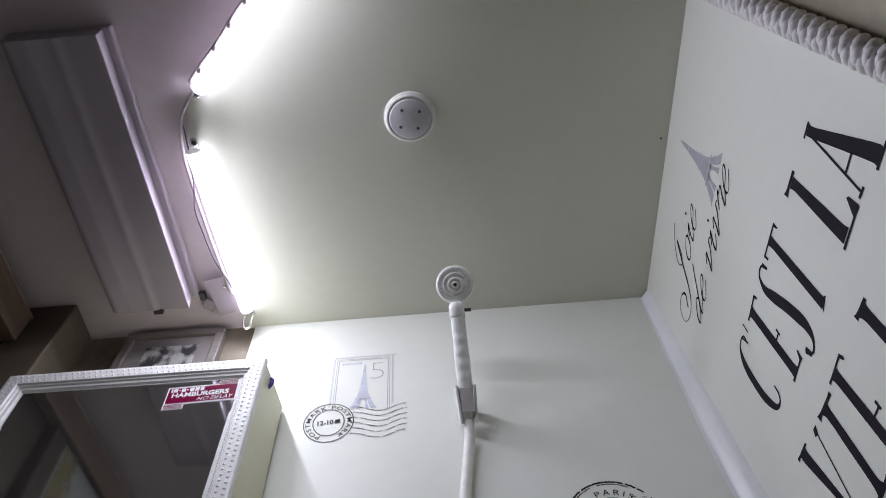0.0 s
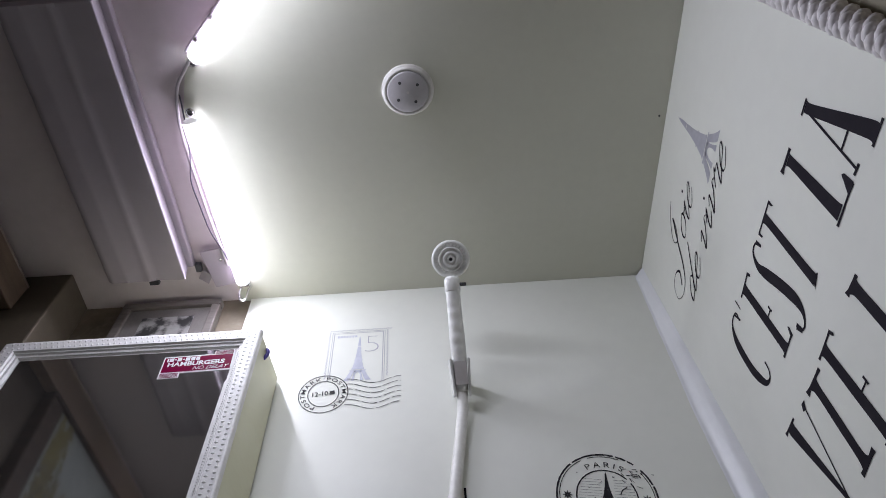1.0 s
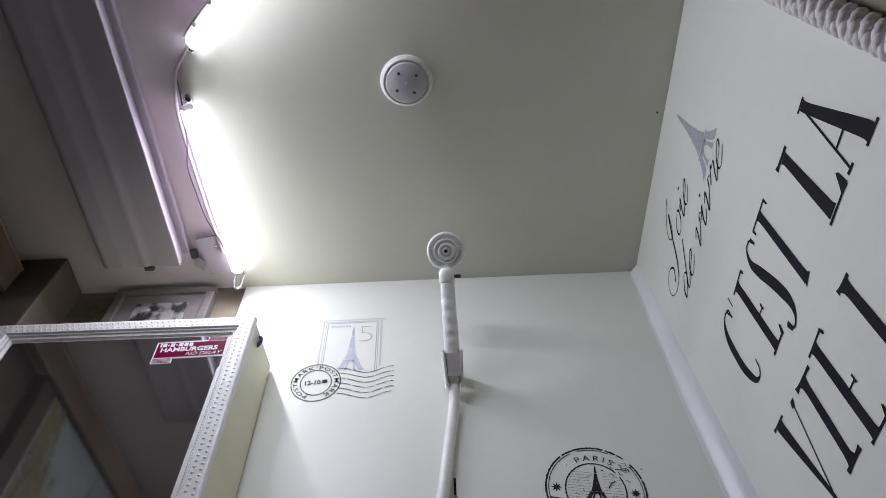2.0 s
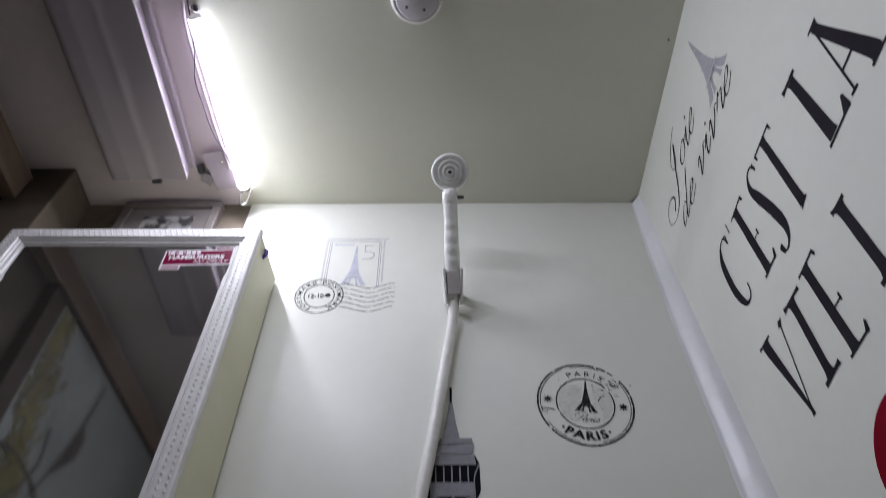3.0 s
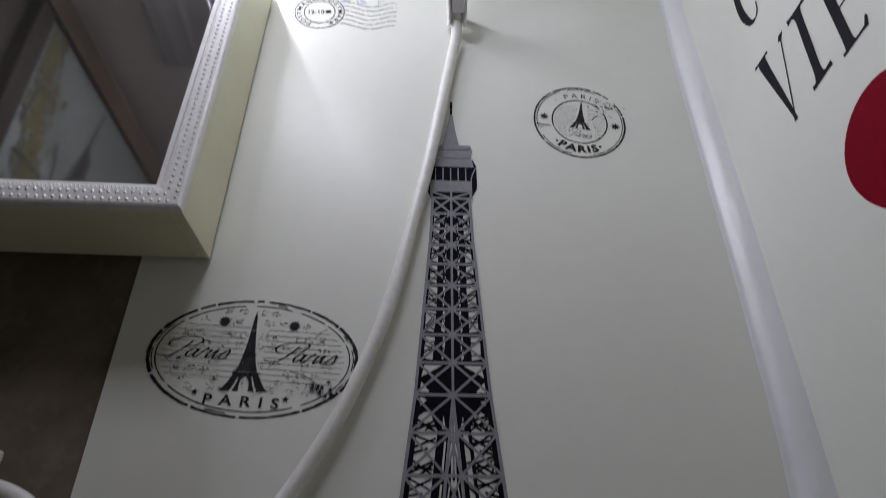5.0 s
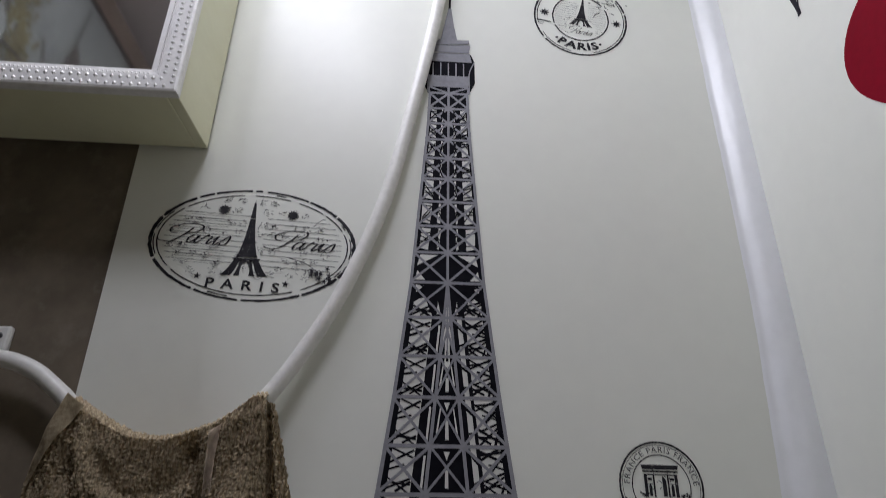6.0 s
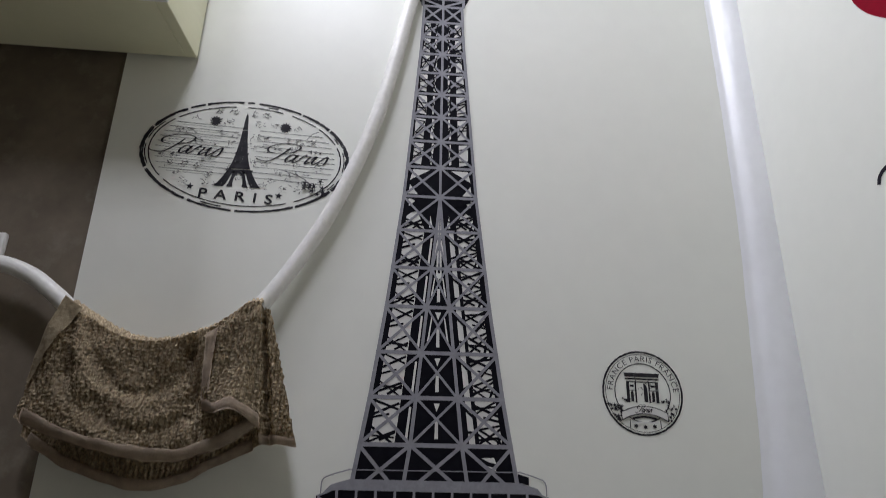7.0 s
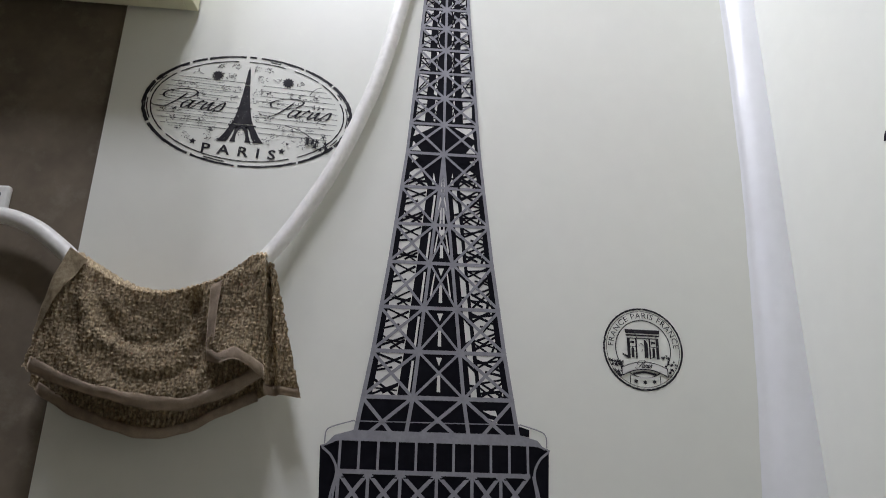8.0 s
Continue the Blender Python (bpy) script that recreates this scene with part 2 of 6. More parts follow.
def sweep(points, radius, segs=12, bm=None, caps=True):
    """A round bar along a line of points; radius is a number or a function of 0..1."""
    bm = bm or bmesh.new()
    pts = [Vector(q) for q in points]
    rings, side = [], None
    for i, q in enumerate(pts):
        d = (pts[min(i + 1, len(pts) - 1)] - pts[max(i - 1, 0)]).normalized()
        if side is None:
            side = d.orthogonal().normalized()
        side = (side - d * side.dot(d)).normalized()
        other = d.cross(side)
        r = radius(i / (len(pts) - 1)) if callable(radius) else radius
        rings.append([bm.verts.new(q + r * (math.cos(a) * side + math.sin(a) * other)) for a in (2 * math.pi * k / segs for k in range(segs))])
    for a, b in zip(rings, rings[1:]):
        for k in range(segs):
            bm.faces.new((a[k], a[(k + 1) % segs], b[(k + 1) % segs], b[k]))
    if caps:
        bm.faces.new(rings[0][::-1])
        bm.faces.new(rings[-1])
    return bm


def lathe(profile, m, segs=32, bm=None):
    """Turn (radius, height) pairs round the z axis of the pose m."""
    bm = bm or bmesh.new()
    rings = []
    for r, h in profile:
        if r < 1e-6:
            rings.append([bm.verts.new(m @ Vector((0, 0, h)))])
        else:
            rings.append([bm.verts.new(m @ Vector((r * math.cos(2 * math.pi * k / segs), r * math.sin(2 * math.pi * k / segs), h))) for k in range(segs)])
    for a, b in zip(rings, rings[1:]):
        for k in range(segs):
            f = [a[k % len(a)], a[(k + 1) % segs % len(a)], b[(k + 1) % segs % len(b)], b[k % len(b)]]
            f = list(dict.fromkeys(f))
            if len(f) > 2:
                bm.faces.new(f)
    return bm


def extrude_profile(profile, y0, y1, bm=None):
    """A closed (x, z) outline carried from y0 to y1."""
    bm = bm or bmesh.new()
    a = [bm.verts.new((x, y0, z)) for x, z in profile]
    b = [bm.verts.new((x, y1, z)) for x, z in profile]
    for k in range(len(a)):
        j = (k + 1) % len(a)
        bm.faces.new((a[k], a[j], b[j], b[k]))
    bm.faces.new(a[::-1])
    bm.faces.new(b)
    return bm


# ---------------------------------------------------------------- flat prints on the walls
PANEL_Y, PANEL_X, CEIL = 0.75, 0.42, 2.0


def on_back(u, v, off):
    return (u, PANEL_Y - 0.0001 - off * 0.4, v)


def on_right(u, v, off):
    return (PANEL_X - 0.0001 - off * 0.4, -u, v)


class Print:
    """One layer of cut vinyl: flat shapes in (u, v), laid on a wall a fraction of a millimetre proud."""

    def __init__(self, place=on_back, off=0.0006):
        self.bm, self.place, self.off = bmesh.new(), place, off
        self.m = (1, 0, 0, 1, 0, 0)

    def set_at(self, u, v, turn=0.0, scale=1.0):
        c, s = math.cos(radians(turn)) * scale, math.sin(radians(turn)) * scale
        self.m = (c, -s, s, c, u, v)
        return self

    def vert(self, p):
        a, b, c, d, e, f = self.m
        return self.bm.verts.new(self.place(a * p[0] + b * p[1] + e, c * p[0] + d * p[1] + f, self.off))

    def lift(self):
        """Each further shape lies a hair above the one before."""
        self.off += 0.000006

    def poly(self, pts):
        self.lift()
        self.bm.faces.new([self.vert(p) for p in pts])

    def line(self, pts, width, closed=False):
        """A band along a line; width is a number or a function of the direction (dx, dy)."""
        self.lift()
        pts = [np.array(p, float) for p in pts]
        n = len(pts)
        left, right = [], []
        for i in range(n):
            a = pts[(i - 1) % n] if closed else pts[max(i - 1, 0)]
            b = pts[(i + 1) % n] if closed else pts[min(i + 1, n - 1)]
            d = (b - a) / (np.linalg.norm(b - a) + 1e-9)
            w = (width(d) if callable(width) else width) / 2
            k = np.array((-d[1], d[0])) * w
            left.append(self.vert(pts[i] + k))
            right.append(self.vert(pts[i] - k))
        for i in range(n if closed else n - 1):
            j = (i + 1) % n
            self.bm.faces.new((left[i], right[i], right[j], left[j]))

    def seg(self, a, b, width):
        self.line([a, b], width)

    def ring(self, a, b, width, n=72):
        """A plain ellipse line round (0, 0)."""
        self.line([(a * math.cos(2 * math.pi * k / n), b * math.sin(2 * math.pi * k / n)) for k in range(n)], width, True)

    def rough_ring(self, a, b, width, seed, gaps=(), thin=1.0):
        """An inked ellipse whose width breaks up along the way; thin: share of the width at the top and foot."""
        n = 540
        run = []

        def flush(run):
            if len(run) < 2:
                return
            self.lift()
            pts = [np.array((a * math.cos(q), b * math.sin(q))) for q in run]
            out, inn = [], []
            for q, c in zip(run, pts):
                k = np.array((math.cos(q) * b, math.sin(q) * a))
                k = k / np.linalg.norm(k)
                full = width * (thin + (1 - thin) * math.cos(q) ** 2)
                w0 = full * (0.5 + 0.22 * noise.noise(Vector((q * 14, seed, 0))) + 0.16 * noise.noise(Vector((q * 60, seed, 2))))
                w1 = full * (0.5 + 0.32 * noise.noise(Vector((q * 11, seed, 5))) + 0.22 * noise.noise(Vector((q * 75, seed, 7))))
                out.append(self.vert(c + k * w0))
                inn.append(self.vert(c - k * w1))
            for i in range(len(run) - 1):
                self.bm.faces.new((inn[i], out[i], out[i + 1], inn[i + 1]))
        for k in range(n + 1):
            deg = 360.0 * k / n
            if any(g0 + 0.3 <= deg <= g1 - 0.3 for g0, g1 in gaps):
                flush(run)
                run = []
            else:
                run.append(2 * math.pi * k / n)
        flush(run)

    def disc(self, r, u=0.0, v=0.0, n=16):
        self.poly([(u + r * math.cos(2 * math.pi * k / n), v + r * math.sin(2 * math.pi * k / n)) for k in range(n)])

    def star(self, r, u, v, points=5, inner=0.42, turn=90):
        pts = []
        for k in range(points * 2):
            a = radians(turn + 180.0 * k / points)
            q = r if k % 2 == 0 else r * inner
            pts.append((u + q * math.cos(a), v + q * math.sin(a)))
        self.lift()
        c = self.vert((u, v))
        vs = [self.vert(p) for p in pts]
        for k in range(len(vs)):
            self.bm.faces.new((c, vs[k], vs[(k + 1) % len(vs)]))

    def words(self, text, size, u=0.0, v=0.0, shear=0.0, spacing=1.0, arc=0.0, squeeze=1.0, bold=0.0):
        """Built-in font, centred on (u, v); arc: radius of the circle about (0, 0) that the base line follows (minus: on its lower side)."""
        cu = bpy.data.curves.new("words", "FONT")
        cu.body, cu.size, cu.align_x, cu.shear, cu.space_character, cu.offset = text, size, "CENTER", shear, spacing, bold
        cu.resolution_u = 3
        ob = new("words", cu)
        me = bpy.data.meshes.new_from_object(ob.evaluated_get(bpy.context.evaluated_depsgraph_get()))
        bpy.data.objects.remove(ob)
        vs = []
        for q in me.vertices:
            x, y = q.co.x * squeeze, q.co.y
            if arc > 0:
                a = math.pi / 2 - x / arc
                x, y = (arc + y) * math.cos(a), (arc + y) * math.sin(a)
            elif arc < 0:
                r = -arc
                a = -math.pi / 2 + x / r
                x, y = (r - y) * math.cos(a), (r - y) * math.sin(a)
            vs.append(self.vert((u + x, v + y)))
        for p in me.polygons:
            self.bm.faces.new([vs[i] for i in p.vertices])
        bpy.data.meshes.remove(me)
        bpy.data.curves.remove(cu)

    def handwrite(self, text, height, u, v, slant=0.45, thick=0.16, thin=0.05, wide=1.0):
        """Handwriting of pen strokes, starting at (u, v); height is that of the small letters."""
        x = 0.0
        for ch in text:
            if ch == " ":
                x += 0.7
                continue
            strokes, step = SCRIPT[ch]
            for s in strokes:
                if len(s) == 1:
                    self.disc(height * 0.10, u + height * (wide * (x + s[0][0]) + slant * s[0][1]), v + height * s[0][1], 8)
                    continue
                pts = [(u + height * (wide * (x + p[0]) + slant * p[1]), v + height * p[1]) for p in spline(s, 6)]
                self.line(pts, lambda d: height * (thin + (thick - thin) * max(0.0, abs(d[1]) * 1.5 - 0.5)))
            x += step
        return x * height

    def tower(self, u, v, h, spread=0.24):
        """A small lattice tower on four splayed legs, as a silhouette with its decks left open."""
        f = spread / 0.235 * h

        def half(t):
            return f * float(np.interp(t, [0.0, 0.2, 0.28, 0.43, 0.60, 0.75, 0.90, 0.955], [0.31, 0.165, 0.122, 0.080, 0.052, 0.035, 0.021, 0.012]))

        def bend(pairs):
            left = [self.vert((u + f * a, v + h * t)) for a, b, t in pairs]
            right = [self.vert((u + f * b, v + h * t)) for a, b, t in pairs]
            for k in range(len(pairs) - 1):
                self.bm.faces.new((left[k], right[k], right[k + 1], left[k + 1]))
        self.lift()
        for s in (-1, 1):
            bend([(s * 0.31, s * 0.185, 0.0), (s * 0.268, s * 0.150, 0.045), (s * 0.232, s * 0.128, 0.09), (s * 0.205, s * 0.112, 0.13), (s * 0.190, s * 0.100, 0.16), (s * 0.172, s * 0.060, 0.180), (s * 0.165, s * 0.0, 0.205)])
            bend([(s * 0.140, s * 0.062, 0.0), (s * 0.118, s * 0.066, 0.05), (s * 0.100, s * 0.060, 0.10), (s * 0.090, s * 0.046, 0.14), (s * 0.085, s * 0.020, 0.165), (s * 0.080, s * 0.0, 0.172), (s * 0.078, s * 0.0, 0.20)])
        self.poly([(u - half(0.2) * 1.10, v + 0.203 * h), (u + half(0.2) * 1.10, v + 0.203 * h), (u + half(0.2) * 1.12, v + 0.222 * h), (u - half(0.2) * 1.12, v + 0.222 * h)])
        ts = [0.234, 0.28, 0.35, 0.43]
        for a, b in zip(ts, ts[1:]):
            self.poly([(u - half(a), v + a * h), (u + half(a), v + a * h), (u + half(b), v + b * h), (u - half(b), v + b * h)])
        self.poly([(u - half(0.43) * 1.2, v + 0.425 * h), (u + half(0.43) * 1.2, v + 0.425 * h), (u + half(0.43) * 1.2, v + 0.445 * h), (u - half(0.43) * 1.2, v + 0.445 * h)])
        for ts in ([0.443, 0.52, 0.60, 0.68, 0.742], [0.752, 0.82, 0.90, 0.955]):
            for a, b in zip(ts, ts[1:]):
                self.poly([(u - half(a), v + a * h), (u + half(a), v + a * h), (u + half(b), v + b * h), (u - half(b), v + b * h)])
        self.poly([(u - h * 0.007, v + 0.955 * h), (u + h * 0.007, v + 0.955 * h), (u, v + h)])

    def done(self, name, mat_, parent, label="", kind=""):
        bmesh.ops.recalc_face_normals(self.bm, faces=self.bm.faces)
        return part(name, self.bm, mat_, parent, label, kind=kind)


SCRIPT = {
    "o": ([[(.55, 1), (.15, .75), (.1, .3), (.4, 0), (.75, .3), (.7, .8), (.5, 1), (.75, .8), (1.0, .85)]], 0.92),
    "i": ([[(0, .55), (.22, 1), (.2, .35), (.35, 0), (.65, .4)], [(.25, 1.45)]], 0.58),
    "e": ([[(.05, .4), (.5, .6), (.58, .9), (.4, 1), (.1, .6), (.15, .15), (.45, 0), (.85, .4)]], 0.78),
    "J": ([[(-.2, 1.5), (.1, 2.05), (.6, 2.1), (1.1, 2.3)], [(.95, 2.2), (.8, 1.2), (.65, .2), (.4, -.7), (0, -1.15), (-.45, -1.05), (-.6, -.55), (-.2, -.05), (.5, .25), (1.0, .5)]], 1.15),
    "d": ([[(.6, .8), (.3, 1), (.05, .5), (.2, 0), (.5, .3), (.65, .9)], [(.85, 2.2), (.65, .9), (.6, .2), (.75, 0), (1.05, .4)]], 1.0),
    "v": ([[(0, .7), (.2, 1), (.3, .6), (.35, 0), (.7, .6), (.75, 1), (1.0, .9)]], 0.95),
    "r": ([[(0, .5), (.25, 1.1), (.3, .9), (.6, .92), (.55, .4), (.62, 0), (.95, .4)]], 0.82),
    "P": ([[(.95, 1.75), (.72, .9), (.38, .12), (0, -.12), (-.5, -.05), (-.75, .1)], [(.2, .95), (-.35, 1.1), (-.5, 1.65), (.1, 2.15), (1.0, 2.3), (1.6, 1.95), (1.4, 1.35), (.8, 1.0)]], 1.2),
    "a": ([[(.6, .8), (.3, 1), (.05, .5), (.2, 0), (.5, .3), (.68, 1), (.6, .3), (.75, 0), (1.0, .4)]], 0.95),
    "s": ([[(0, .3), (.35, 1.1), (.5, .65), (.5, .15), (.25, 0), (.05, .15)]], 0.7),
}


# ---------------------------------------------------------------- the room
LEFT_X, FRONT_Y = -0.70, -0.95
structure("floor", boxed(LEFT_X - 0.05, 0.48, FRONT_Y - 0.05, 0.81, -0.05, 0.0), M_FLOOR, "unseen vinyl bathroom floor, pale cream to bounce light up", "floor")
structure("ceiling_room", boxed(LEFT_X - 0.05, 0.48, FRONT_Y - 0.05, 0.81, CEIL + 0.004, CEIL + 0.04), M_ROOMCEIL, "beige ceiling outside the shower, lilac LED glow in its colour", "ceiling")
bm = bmesh.new()
edge = [(-0.330, 0.754), (-0.346, 0.385), (-0.322, 0.300), (-0.095, 0.060), (0.424, -0.49), (0.424, 0.754)]
lo_ = [bm.verts.new((x, y, CEIL)) for x, y in edge]
hi_ = [bm.verts.new((x, y, CEIL + 0.004)) for x, y in edge]
bm.faces.new(lo_)
bm.faces.new(hi_[::-1])
for k in range(6):
    bm.faces.new((lo_[k], hi_[k], hi_[(k + 1) % 6], lo_[(k + 1) % 6]))
bmesh.ops.recalc_face_normals(bm, faces=bm.faces)
structure("ceiling_shower", bm, M_CEILING, "plain cream ceiling panel above the shower", "ceiling")
structure("wall_north", boxed(LEFT_X - 0.05, 0.48, 0.754, 0.81, 0.0, CEIL + 0.004), M_PAPER, "mottled taupe papered wall behind the cabinet", "wall")
structure("wall_east", boxed(0.424, 0.48, FRONT_Y, 0.754, 0.0, CEIL + 0.004), M_SIDEWALL, "plain olive-tan painted side wall", "wall")
structure("wall_west", boxed(LEFT_X - 0.05, LEFT_X, FRONT_Y, 0.754, 0.0, CEIL + 0.004), M_WESTPAPER, "mottled taupe papered wall with a painting, shade in its colour", "wall")
structure("wall_south", boxed(LEFT_X, 0.424, FRONT_Y - 0.05, FRONT_Y, 0.0, CEIL + 0.004), M_PAPER, "mottled taupe papered wall across the room", "wall")
structure("shower_panel_back", boxed(-0.312, PANEL_X + 0.004, PANEL_Y, 0.754, 0.0, CEIL - 0.0005), M_PANEL, "glossy white shower wall panel with cut vinyl prints", "wall panel")
structure("shower_panel_side", boxed(PANEL_X, 0.424, 0.19, PANEL_Y, 0.0, CEIL - 0.0005), M_PANEL, "glossy white side panel with black lettering", "wall panel")

structure("cornice_west", sweep([(LEFT_X + 0.022, FRONT_Y, 1.9685), (LEFT_X + 0.022, 0.672, 1.9685)], 0.003, 10), M_BEAD, "thin pale bead along the top of the board", "trim", smooth=True)
structure("trim_west", boxed(LEFT_X, LEFT_X + 0.024, FRONT_Y, 0.672, 1.906, 1.967, 0.002), M_BOARD, "warm brown wooden board along the wall top", "trim")

# bead of sealant in the corner, uneven in width
random.seed(4)
bm = bmesh.new()
rows = []
N = 220
for i in range(N + 1):
    z = 0.0 + (CEIL - 0.004) * i / N
    wob = 0.0025 * noise.noise(Vector((0, 0, z * 6.0))) + 0.001 * noise.noise(Vector((3, 0, z * 21.0))) + 0.0005 * noise.noise(Vector((3, 4, z * 90.0)))
    wl = float(np.interp(z, [0.6, 0.833, 1.0, 1.13, 1.36, 1.67, 1.90, 2.0], [0.078, 0.058, 0.045, 0.038, 0.034, 0.030, 0.018, 0.012])) + wob
    wr = float(np.interp(z, [0.6, 0.85, 1.0, 1.15, 1.36, 1.58, 2.0], [0.007, 0.007, 0.008, 0.012, 0.016, 0.018, 0.019])) + 0.2 * wob
    row = [bm.verts.new((PANEL_X - wl, PANEL_Y - 0.0002, z))]
    for k in range(15):
        # a thin film that swells into a rounded shoulder by the side panel
        t = (k + 0.6) / 14.6
        lump = 0.0014 * noise.noise(Vector((8, k * 0.22, z * 30.0))) + 0.0006 * noise.noise(Vector((8, k * 0.5, z * 110.0)))
        swell = max(0.0, (t - 0.22) / 0.78)
        rise = 0.0007 + (wr - 0.0007) * swell + 0.0040 * min(1.0, wl / 0.035) * math.sin(math.pi * swell ** 0.8) + lump * t * (1 - t) * 3
        row.append(bm.verts.new((PANEL_X - wl * (1 - t) - 0.00008, PANEL_Y - rise, z)))
    rows.append(row)
for a, b in zip(rows, rows[1:]):
    for k in range(len(a) - 1):
        bm.faces.new((a[k], a[k + 1], b[k + 1], b[k]))
structure("corner_trim", bm, M_CAULK, "white sealed cove strip down the shower corner", "trim", smooth=True)

# post boxed in at the far corner
post = thing("corner_post", "tan boxed-in corner post reaching the ceiling", "post", (-0.66, 0.71, 0))
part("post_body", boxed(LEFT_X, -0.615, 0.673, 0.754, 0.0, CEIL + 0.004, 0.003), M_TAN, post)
tagged(post, kind="structure")

# twisted rope moulding at the panel's front edge
rope = thing("rope_moulding", "white painted twisted rope moulding on the panel edge", "moulding", (PANEL_X, 0.19, 0))
for s in range(3):
    bm = bmesh.new()
    for y in range(3):
        pts = []
        for i in range(0, 801):
            z = (CEIL - 0.002) * i / 800
            a = 2 * math.pi * (z / 0.052 + s / 3.0)
            b = 2 * math.pi * (-z / 0.021 + y / 3.0)
            r = 0.0080 + 0.0024 * math.cos(b)
            pts.append((PANEL_X - 0.012 + r * math.cos(a), 0.188 + r * 1.06 * math.sin(a), z + 0.0024 * math.sin(b)))
        sweep(pts, 0.0052, 10, bm)
    part("strand", bm, M_ROPE, rope, smooth=True)


# ---------------------------------------------------------------- lights on the ceiling
def led_bar(a, b, label, lip, lit):
    """A glowing tube under a white channel between two points of the ceiling, its back flange to the outside."""
    a, b = Vector((*a, CEIL)), Vector((*b, CEIL))
    d = (b - a).normalized()
    side = Vector((d.y, -d.x, 0))
    if side.x > 0:
        side = -side
    ob = thing("led_bar_light", label, "LED light", a, "LED bars on the ceiling")
    r, drop = 0.0115, 0.0165
    down = Vector((0, 0, -drop))

    def shell(a0, a1, segs):
        bm = bmesh.new()
        rows = []
        for q in (a + down + d * 0.004, b + down - d * 0.004):
            rows.append([bm.verts.new(q + r * (-side * math.cos(t) + Vector((0, 0, 1)) * math.sin(t))) for t in (radians(a0 + (a1 - a0) * k / segs) for k in range(segs + 1))])
        for k in range(segs):
            bm.faces.new((rows[0][k], rows[0][k + 1], rows[1][k + 1], rows[1][k]))
        return bm
    part("tube", shell(-114, -36, 8), lit, ob, "lit cool-white diffuser", smooth=True)
    part("tube_edge", shell(-36, 50, 6), M_TUBEDIM, ob, "dimmer upper edge of the diffuser", smooth=True)
    part("tube_back", shell(50, 246, 9), M_TUBEBACK, ob, "milky back of the tube, faintly lit through", smooth=True)
    bm = bmesh.new()
    pr = [(0.0130, 0.0), (0.0130, -lip), (0.0118, -lip), (0.0118, -0.004), (-0.006, -0.004), (-0.006, 0.0)]
    va = [bm.verts.new(a + side * s + Vector((0, 0, h))) for s, h in pr]
    vb = [bm.verts.new(b + side * s + Vector((0, 0, h))) for s, h in pr]
    for k in range(len(pr)):
        j = (k + 1) % len(pr)
        bm.faces.new((va[k], va[j], vb[j], vb[k]))
    bm.faces.new(va[::-1])
    bm.faces.new(vb)
    bmesh.ops.recalc_face_normals(bm, faces=bm.faces)
    part("channel", bm, M_PLASTIC, ob, "white back flange")
    for q, s in ((a, -1), (b, 1)):
        c = q - d * (s * 0.004)
        bm = bmesh.new()
        lathe([(0, 0.0), (0.0100, 0.0), (0.0106, 0.001), (0.0106, 0.0035), (0.0092, 0.005), (0.0, 0.005)],
              Matrix.Translation(c + down) @ (d * s).to_track_quat("Z", "Y").to_matrix().to_4x4(), 14, bm)
        part("end_cap", bm, M_CLIP, ob)
        e = c + d * (s * 0.013)
        ring_ = [(e.x + 0.0052 * math.cos(t), e.y + 0.0052 * math.sin(t), CEIL - 0.004) for t in (2 * math.pi * k / 16 for k in range(17))]
        bm = sweep(ring_, 0.0024, 8)
        box(bm, e.x - 0.002, e.x + 0.002, e.y - 0.002, e.y + 0.002, CEIL - 0.006, CEIL, 0.0005)
        part("clip", bm, M_CHROME, ob, "chrome eyelet", smooth=True)
        part("screw", lathe([(0, 0.008), (0.0020, 0.0075), (0.0028, 0.006), (0.0028, 0)], Matrix.Translation(e) @ pose(0, 0, 0, 180), 12), M_DARK, ob, smooth=True)
    return ob


T1A, T1B = (-0.314, 0.702), (-0.334, 0.392)
T2A, T2B = (-0.306, 0.300), (-0.085, 0.066)
bar_a = led_bar(T1A, T1B, "lit white LED tube light along the shower ceiling edge", 0.0045, M_TUBE)
bar_b = led_bar(T2A, T2B, "lit white LED tube light set at an angle", 0.0045, M_TUBE_ANGLED)

loop = spline([(-0.322, 0.716, 1.998), (-0.324, 0.720, 1.975), (-0.318, 0.722, 1.958), (-0.310, 0.722, 1.962), (-0.309, 0.720, 1.985), (-0.306, 0.718, 1.998)], 6)
part("wire_clip", sweep(loop, 0.0022, 8), M_CHROME, bar_a, "bent chrome wire clip", smooth=True)

# small scallop clips behind the angled bar
d2 = (Vector((*T2B, 0)) - Vector((*T2A, 0))).normalized()
s2 = Vector((d2.y, -d2.x, 0))
for k in range(6):
    c = Vector((*T2A, CEIL)) + d2 * (0.030 + 0.041 * k) + s2 * 0.0116
    bm = lathe([(0, -0.024), (0.0028, -0.0235), (0.0042, -0.020), (0.0036, -0.016), (0.002, -0.013), (0.002, 0), (0, 0)], Matrix.Translation(c), 12)
    part("carrier", bm, M_CLIP, bar_b, "greyed carrier clip", smooth=True)

cable = thing("light_cable", "thin white and dark cable looped beside LED bars", "cable", (-0.34, 0.4, CEIL))
lead = spline([(-0.308, 0.294, 1.990), (-0.325, 0.316, 1.991), (-0.343, 0.343, 1.992), (-0.352, 0.385, 1.992), (-0.3535, 0.43, 1.991), (-0.350, 0.50, 1.990), (-0.344, 0.58, 1.989), (-0.334, 0.665, 1.988)], 8)
